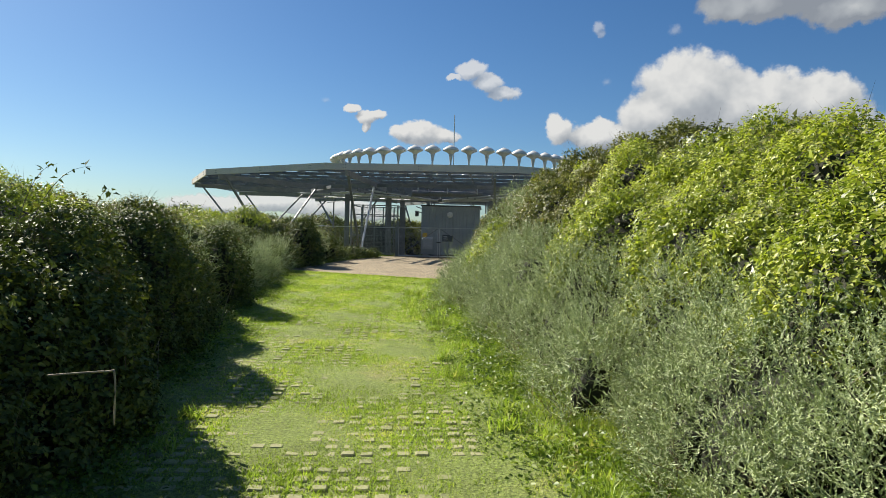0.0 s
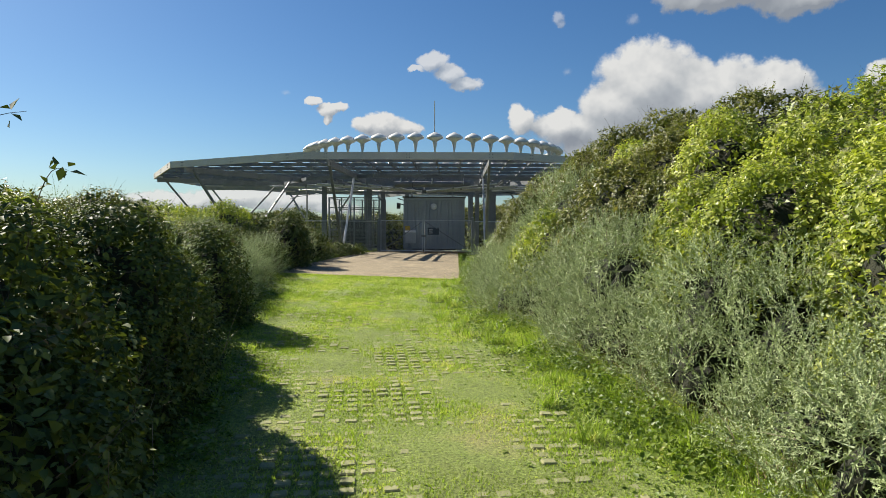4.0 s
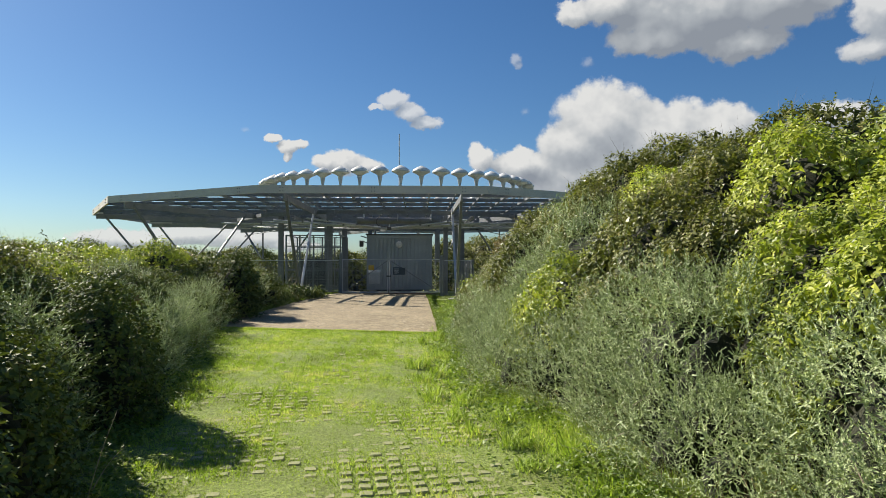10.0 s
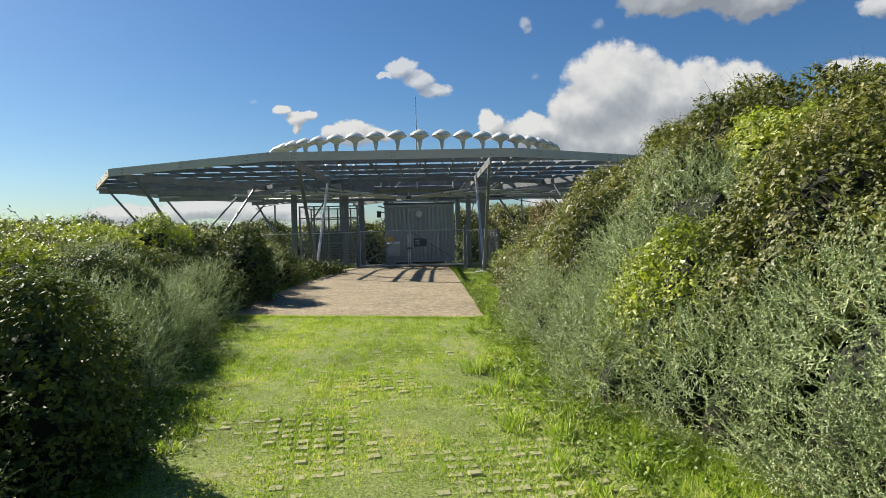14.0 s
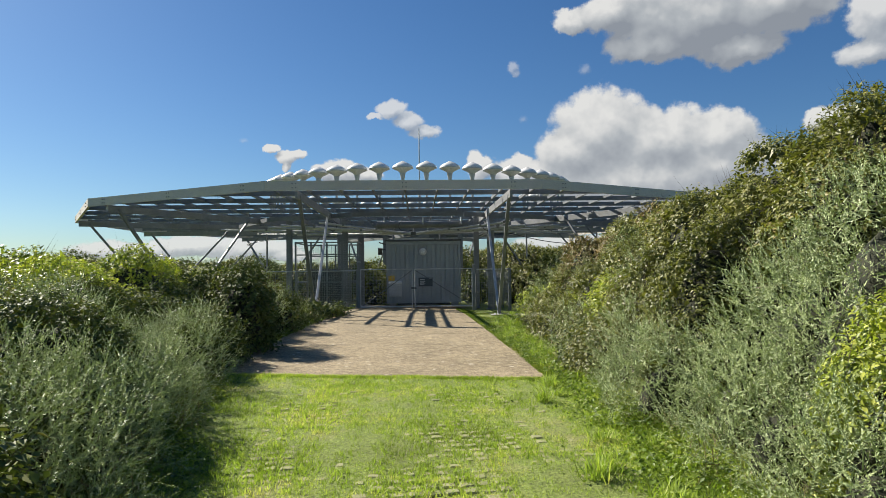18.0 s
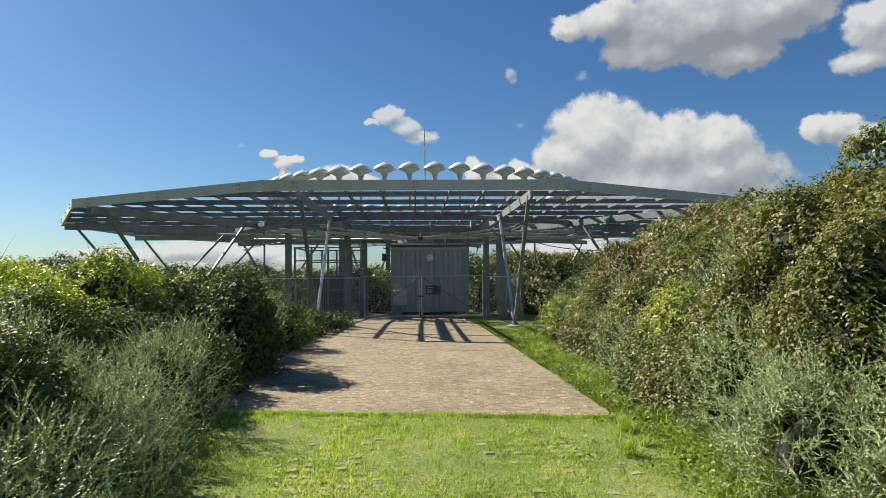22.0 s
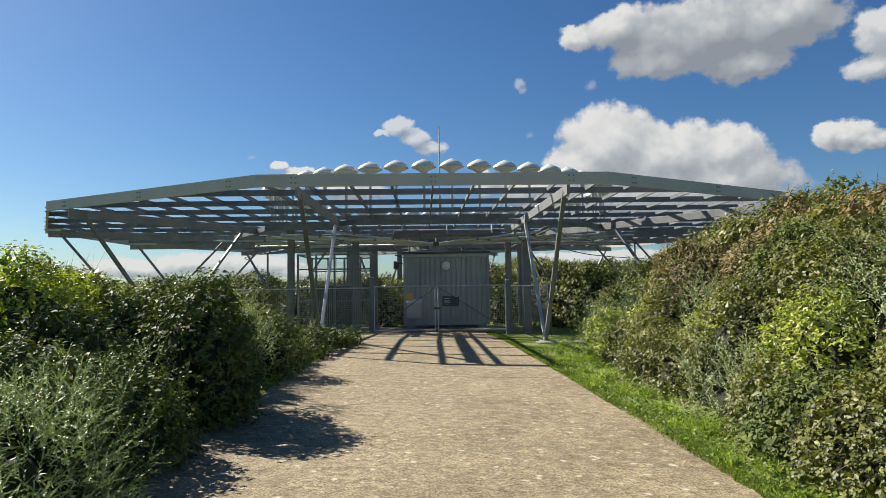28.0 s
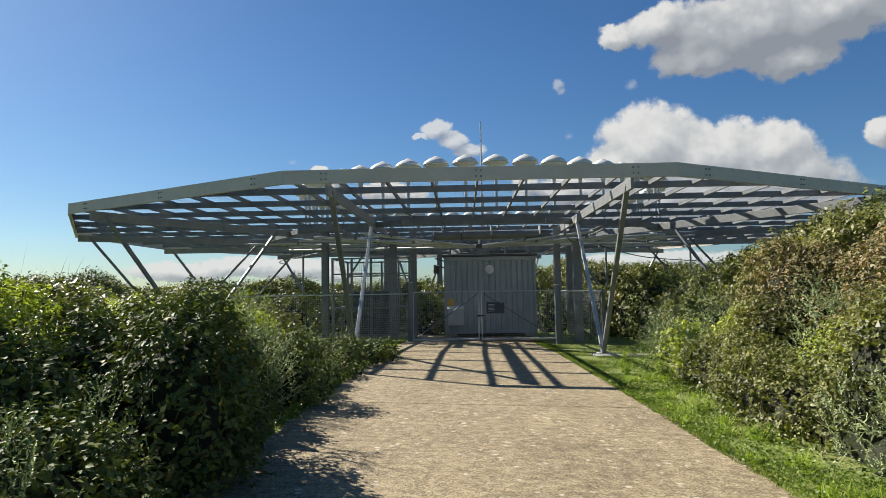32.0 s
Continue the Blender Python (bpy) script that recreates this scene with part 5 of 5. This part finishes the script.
# ---- grass pavers ----
def build_pavers():
    stone = surface("lichen_grey_concrete_lug", (0.20, 0.215, 0.085), (0.36, 0.345, 0.17), 0.9, 0, 60, 2, 0.4, 0.004)
    top = thing("paver_path", (1.1, -18.4, 0), "concrete grass-paver path half overgrown with turf", "paving", kind="structure")
    rng = np.random.default_rng(8)
    bm = bmesh.new()
    put_box(bm, (0, 0, 0), (0.088, 0.078, 0.06))
    bmesh.ops.bevel(bm, geom=list(bm.edges), offset=0.008, segments=1, affect="EDGES")
    lug = bpy.data.meshes.new("paver_lug")
    bm.to_mesh(lug)
    bm.free()
    lug.materials.append(stone)
    lv = np.array([v.co for v in lug.vertices])
    lf = [tuple(p.vertices) for p in lug.polygons]
    turn = math.atan2(2.2, 15.3)
    c, s = math.cos(turn), math.sin(turn)
    vs, fs, n = [], [], 0
    for r in range(-66, 62):
        for q in range(-11, 12):
            u, w = q * 0.116, r * 0.126
            x, y = 1.1 + u * c - w * s, -18.4 + u * s + w * c
            if y > PAD_Y[0] - 0.08 or y < -26.8:
                continue
            worn = math.sin(q * 0.9) * 0.006 + lumps(np.array([[x * 0.8, y * 0.55, 0]]), 5)[0] * 0.018
            z = float(ground_z(x, y)) - 0.0290 + 0.16 * worn + rng.normal(0, 0.004) - 0.006 * float(np.clip((y + 15.0) / 4.0, 0, 1))
            m = Matrix.Translation((x - 1.1, y + 18.4, z)) @ Euler((rng.normal(0, 0.04), rng.normal(0, 0.04), turn + rng.normal(0, 0.04))).to_matrix().to_4x4()
            if n < 300 and -19.3 < y < -17.6:
                ob = new("paver_lug", lug)
                ob.parent = top
                ob.matrix_local = m
                n += 1
            else:
                b = len(vs)
                mm = np.array(m)
                vs.extend((lv @ mm[:3, :3].T + mm[:3, 3]).tolist())
                fs.extend([tuple(i + b for i in f) for f in lf])
    me = bpy.data.meshes.new("paver_lugs_rest")
    me.from_pydata(vs, [], fs)
    me.materials.append(stone)
    ob = new("paver_field", me)
    ob.parent = top
    tagged(ob, kind="stuff")


# ---- clouds ----
def cloud_material(name, seed, blobs, ragged, thin, grey):
    m = bpy.data.materials.new(name)
    m.use_nodes = True
    nt = m.node_tree
    nt.nodes.clear()
    N, L = nt.nodes.new, nt.links.new

    def math_node(op, a, b=None, c=None, clamp=False):
        x = N("ShaderNodeMath")
        x.operation, x.use_clamp = op, clamp
        for i, v in enumerate((a, b, c)):
            if v is None:
                continue
            if isinstance(v, (int, float)):
                x.inputs[i].default_value = v
            else:
                L(v, x.inputs[i])
        return x.outputs[0]

    tc = N("ShaderNodeTexCoord")

    def density(shift, octaves=8):
        mp = N("ShaderNodeMapping")
        mp.inputs["Location"].default_value = (shift[0], shift[1], seed)
        L(tc.outputs["Object"], mp.inputs[0])
        wz = N("ShaderNodeTexNoise")
        wz.inputs["Scale"].default_value, wz.inputs["Detail"].default_value, wz.inputs["Roughness"].default_value = 1.7, 5, 0.6
        L(mp.outputs[0], wz.inputs["Vector"])
        warp = N("ShaderNodeVectorMath")
        warp.operation = "MULTIPLY_ADD"
        warp.inputs[1].default_value = (0.55, 0.55, 0)
        L(wz.outputs["Color"], warp.inputs[0])
        L(mp.outputs[0], warp.inputs[2])
        off = N("ShaderNodeVectorMath")
        off.operation = "SUBTRACT"
        off.inputs[1].default_value = (0.275, 0.275, seed)
        L(warp.outputs[0], off.inputs[0])
        field = None
        for u, v, ru, rv in blobs:
            q = N("ShaderNodeMapping")
            q.vector_type = "POINT"
            q.inputs["Location"].default_value = (-u / ru, -v / rv, 0)
            q.inputs["Scale"].default_value = (1 / ru, 1 / rv, 0)
            L(off.outputs[0], q.inputs[0])
            ln = N("ShaderNodeVectorMath")
            ln.operation = "LENGTH"
            L(q.outputs[0], ln.inputs[0])
            one_ = math_node("SUBTRACT", 1.0, ln.outputs["Value"])
            field = one_ if field is None else math_node("SMOOTH_MAX", field, one_, 0.25)
        fine = N("ShaderNodeTexNoise")
        fine.inputs["Scale"].default_value, fine.inputs["Detail"].default_value, fine.inputs["Roughness"].default_value = 2.4, octaves, 0.55
        L(mp.outputs[0], fine.inputs["Vector"])
        return math_node("MULTIPLY_ADD", math_node("SUBTRACT", fine.outputs["Fac"], 0.5), ragged, field)

    # sunlit tops and shaded undersides are painted from the density towards the sun
    here, mild, sunward = density((0, 0)), density((0, 0), 2), density((-0.2, 0.36), 2)
    ss = N("ShaderNodeMapRange")
    ss.interpolation_type = "SMOOTHSTEP"
    ss.inputs["From Min"].default_value, ss.inputs["From Max"].default_value = -0.02, 0.24 / thin
    ss.inputs["To Max"].default_value = min(1.0, thin)
    L(here, ss.inputs["Value"])
    up = N("ShaderNodeSeparateXYZ")
    L(tc.outputs["Object"], up.inputs[0])
    base = math_node("MULTIPLY_ADD", up.outputs["Y"], 0.16, 1.06 - grey)
    lit = math_node("MULTIPLY_ADD", math_node("SUBTRACT", mild, sunward), 0.7, base, clamp=True)
    col = ramp_node(nt, lit, [(0.0, (0.36, 0.40, 0.46)), (0.5, (0.58, 0.62, 0.66)), (0.85, (0.88, 0.89, 0.89)), (1.0, (1.0, 1.0, 0.98))])
    # the flat card glows with that colour instead of taking light
    em, tr, mx, out = N("ShaderNodeEmission"), N("ShaderNodeBsdfTransparent"), N("ShaderNodeMixShader"), N("ShaderNodeOutputMaterial")
    em.inputs["Strength"].default_value = 0.40
    L(col, em.inputs["Color"])
    L(ss.outputs[0], mx.inputs[0])
    L(tr.outputs[0], mx.inputs[1])
    L(em.outputs[0], mx.inputs[2])
    L(mx.outputs[0], out.inputs[0])
    return m


def build_clouds():
    D = 2600.0
    rows = (
        ("great white cumulus cloud with a grey underside", 16.75, 10.6, 3.9, 4.2, 1.9, 1.0, 0.5, ((-0.15, 0.32, 1.15, 0.98), (-0.75, -0.1, 0.9, 0.6), (1.15, 0.05, 1.4, 0.75), (2.15, 0.05, 0.95, 0.6), (-1.9, -0.45, 0.9, 0.36), (-2.85, -0.3, 0.4, 0.38), (0.6, -0.8, 3.3, 0.75), (2.2, -0.5, 1.5, 0.7))),
        ("broad grey-white cloud high in the sky", 24.3, 19.6, 3.9, 3.7, 2.2, 1.0, 0.82, ((-0.1, 0.1, 1.9, 0.75), (-1.7, 0.45, 0.9, 0.42), (-2.5, 0.4, 0.45, 0.3), (1.3, 0.2, 1.3, 0.7), (0.7, -0.6, 0.9, 0.4), (-0.8, -0.3, 1.1, 0.45))),
        ("small torn white cloud", -11.4, 9.8, 1.35, 2.6, 1.3, 1.0, 0.35, ((0.1, 0.1, 0.75, 0.5), (0.8, 0.3, 0.7, 0.32), (-0.8, 0.6, 0.6, 0.28), (0.1, -0.45, 0.3, 0.5))),
        ("wispy ragged white cloud", -0.9, 13.1, 2.1, 2.8, 1.6, 0.8, 0.4, ((-0.55, 0.5, 0.75, 0.42), (0.1, 0.0, 0.75, 0.42), (0.75, -0.4, 0.75, 0.36), (-1.3, 0.2, 0.35, 0.15))),
        ("low white cloud behind the antennas", -6.6, 8.7, 1.6, 3.2, 1.4, 1.0, 0.4, ((0, 0.0, 1.5, 0.75), (-0.9, 0.0, 0.8, 0.5), (1.4, -0.1, 0.9, 0.4))),
        ("small bright cumulus cloud", 33.9, 10.9, 1.9, 2.0, 1.4, 1.0, 0.45, ((0, 0.0, 1.1, 0.65), (-0.6, 0.1, 0.7, 0.6), (0.7, -0.25, 0.9, 0.45))),
        ("ragged white cloud high up", 36.6, 16.9, 2.7, 1.6, 1.7, 0.9, 0.5, ((0, 0.4, 0.8, 0.75), (-0.2, -0.5, 0.9, 0.4), (0.4, 0.0, 0.6, 0.6))),
        ("long pale cloud bank low over the horizon", -19.0, 2.3, 1.9, 6.0, 1.6, 0.9, 0.35, ((0, 0.0, 2.6, 0.5), (-2.4, -0.2, 2.6, 0.5), (2.6, -0.1, 2.4, 0.55), (4.2, -0.4, 1.6, 0.3))),
        ("long pale cloud bank low over the horizon", 17.0, 2.4, 1.8, 6.0, 1.6, 0.85, 0.35, ((0, 0.0, 2.2, 0.45), (-2.6, -0.1, 2.6, 0.5), (2.8, -0.2, 2.4, 0.5))),
        ("faint wisp of cloud", 8.7, 17.3, 0.95, 1.6, 1.4, 0.45, 0.4, ((0, 0.1, 0.6, 0.7), (0.2, -0.4, 0.5, 0.4))),
        ("faint wisp of cloud", 14.9, 16.8, 0.9, 1.6, 1.5, 0.28, 0.4, ((0, 0.1, 0.7, 0.6),)),
        ("faint wisp of cloud", -14.8, 11.1, 0.6, 1.6, 1.4, 0.22, 0.4, ((0, 0.1, 0.8, 0.5),)),
        ("faint wisp of cloud", 9.5, 13.0, 0.7, 1.6, 1.4, 0.22, 0.4, ((0, 0.1, 0.7, 0.6),)),
    )
    for k, (label, az, el, half, aspect, ragged, thin, grey, blobs) in enumerate(rows):
        a, e = radians(az), radians(el)
        at = Vector((math.sin(a) * math.cos(e), math.cos(a) * math.cos(e), math.sin(e))) * D + Vector((0, -18, 1.4))
        size = D * math.tan(radians(half))
        bm = bmesh.new()
        w = aspect
        vs = [bm.verts.new(p) for p in ((-w, -1.5, 0), (w, -1.5, 0), (w, 1.5, 0), (-w, 1.5, 0))]
        bm.faces.new(vs)
        ob = part("cloud", bm, cloud_material("cloud_glow_card", 3.7 * k, blobs, ragged * 0.36, thin, grey))
        ob.matrix_world = look(at, (0, -18, 1.4)) @ Matrix.Rotation(math.pi, 4, "Y") @ Matrix.Diagonal((size, size, 1, 1))
        tagged(ob, label, "cloud", "clouds", "structure")


build_clouds()
build_pavers()
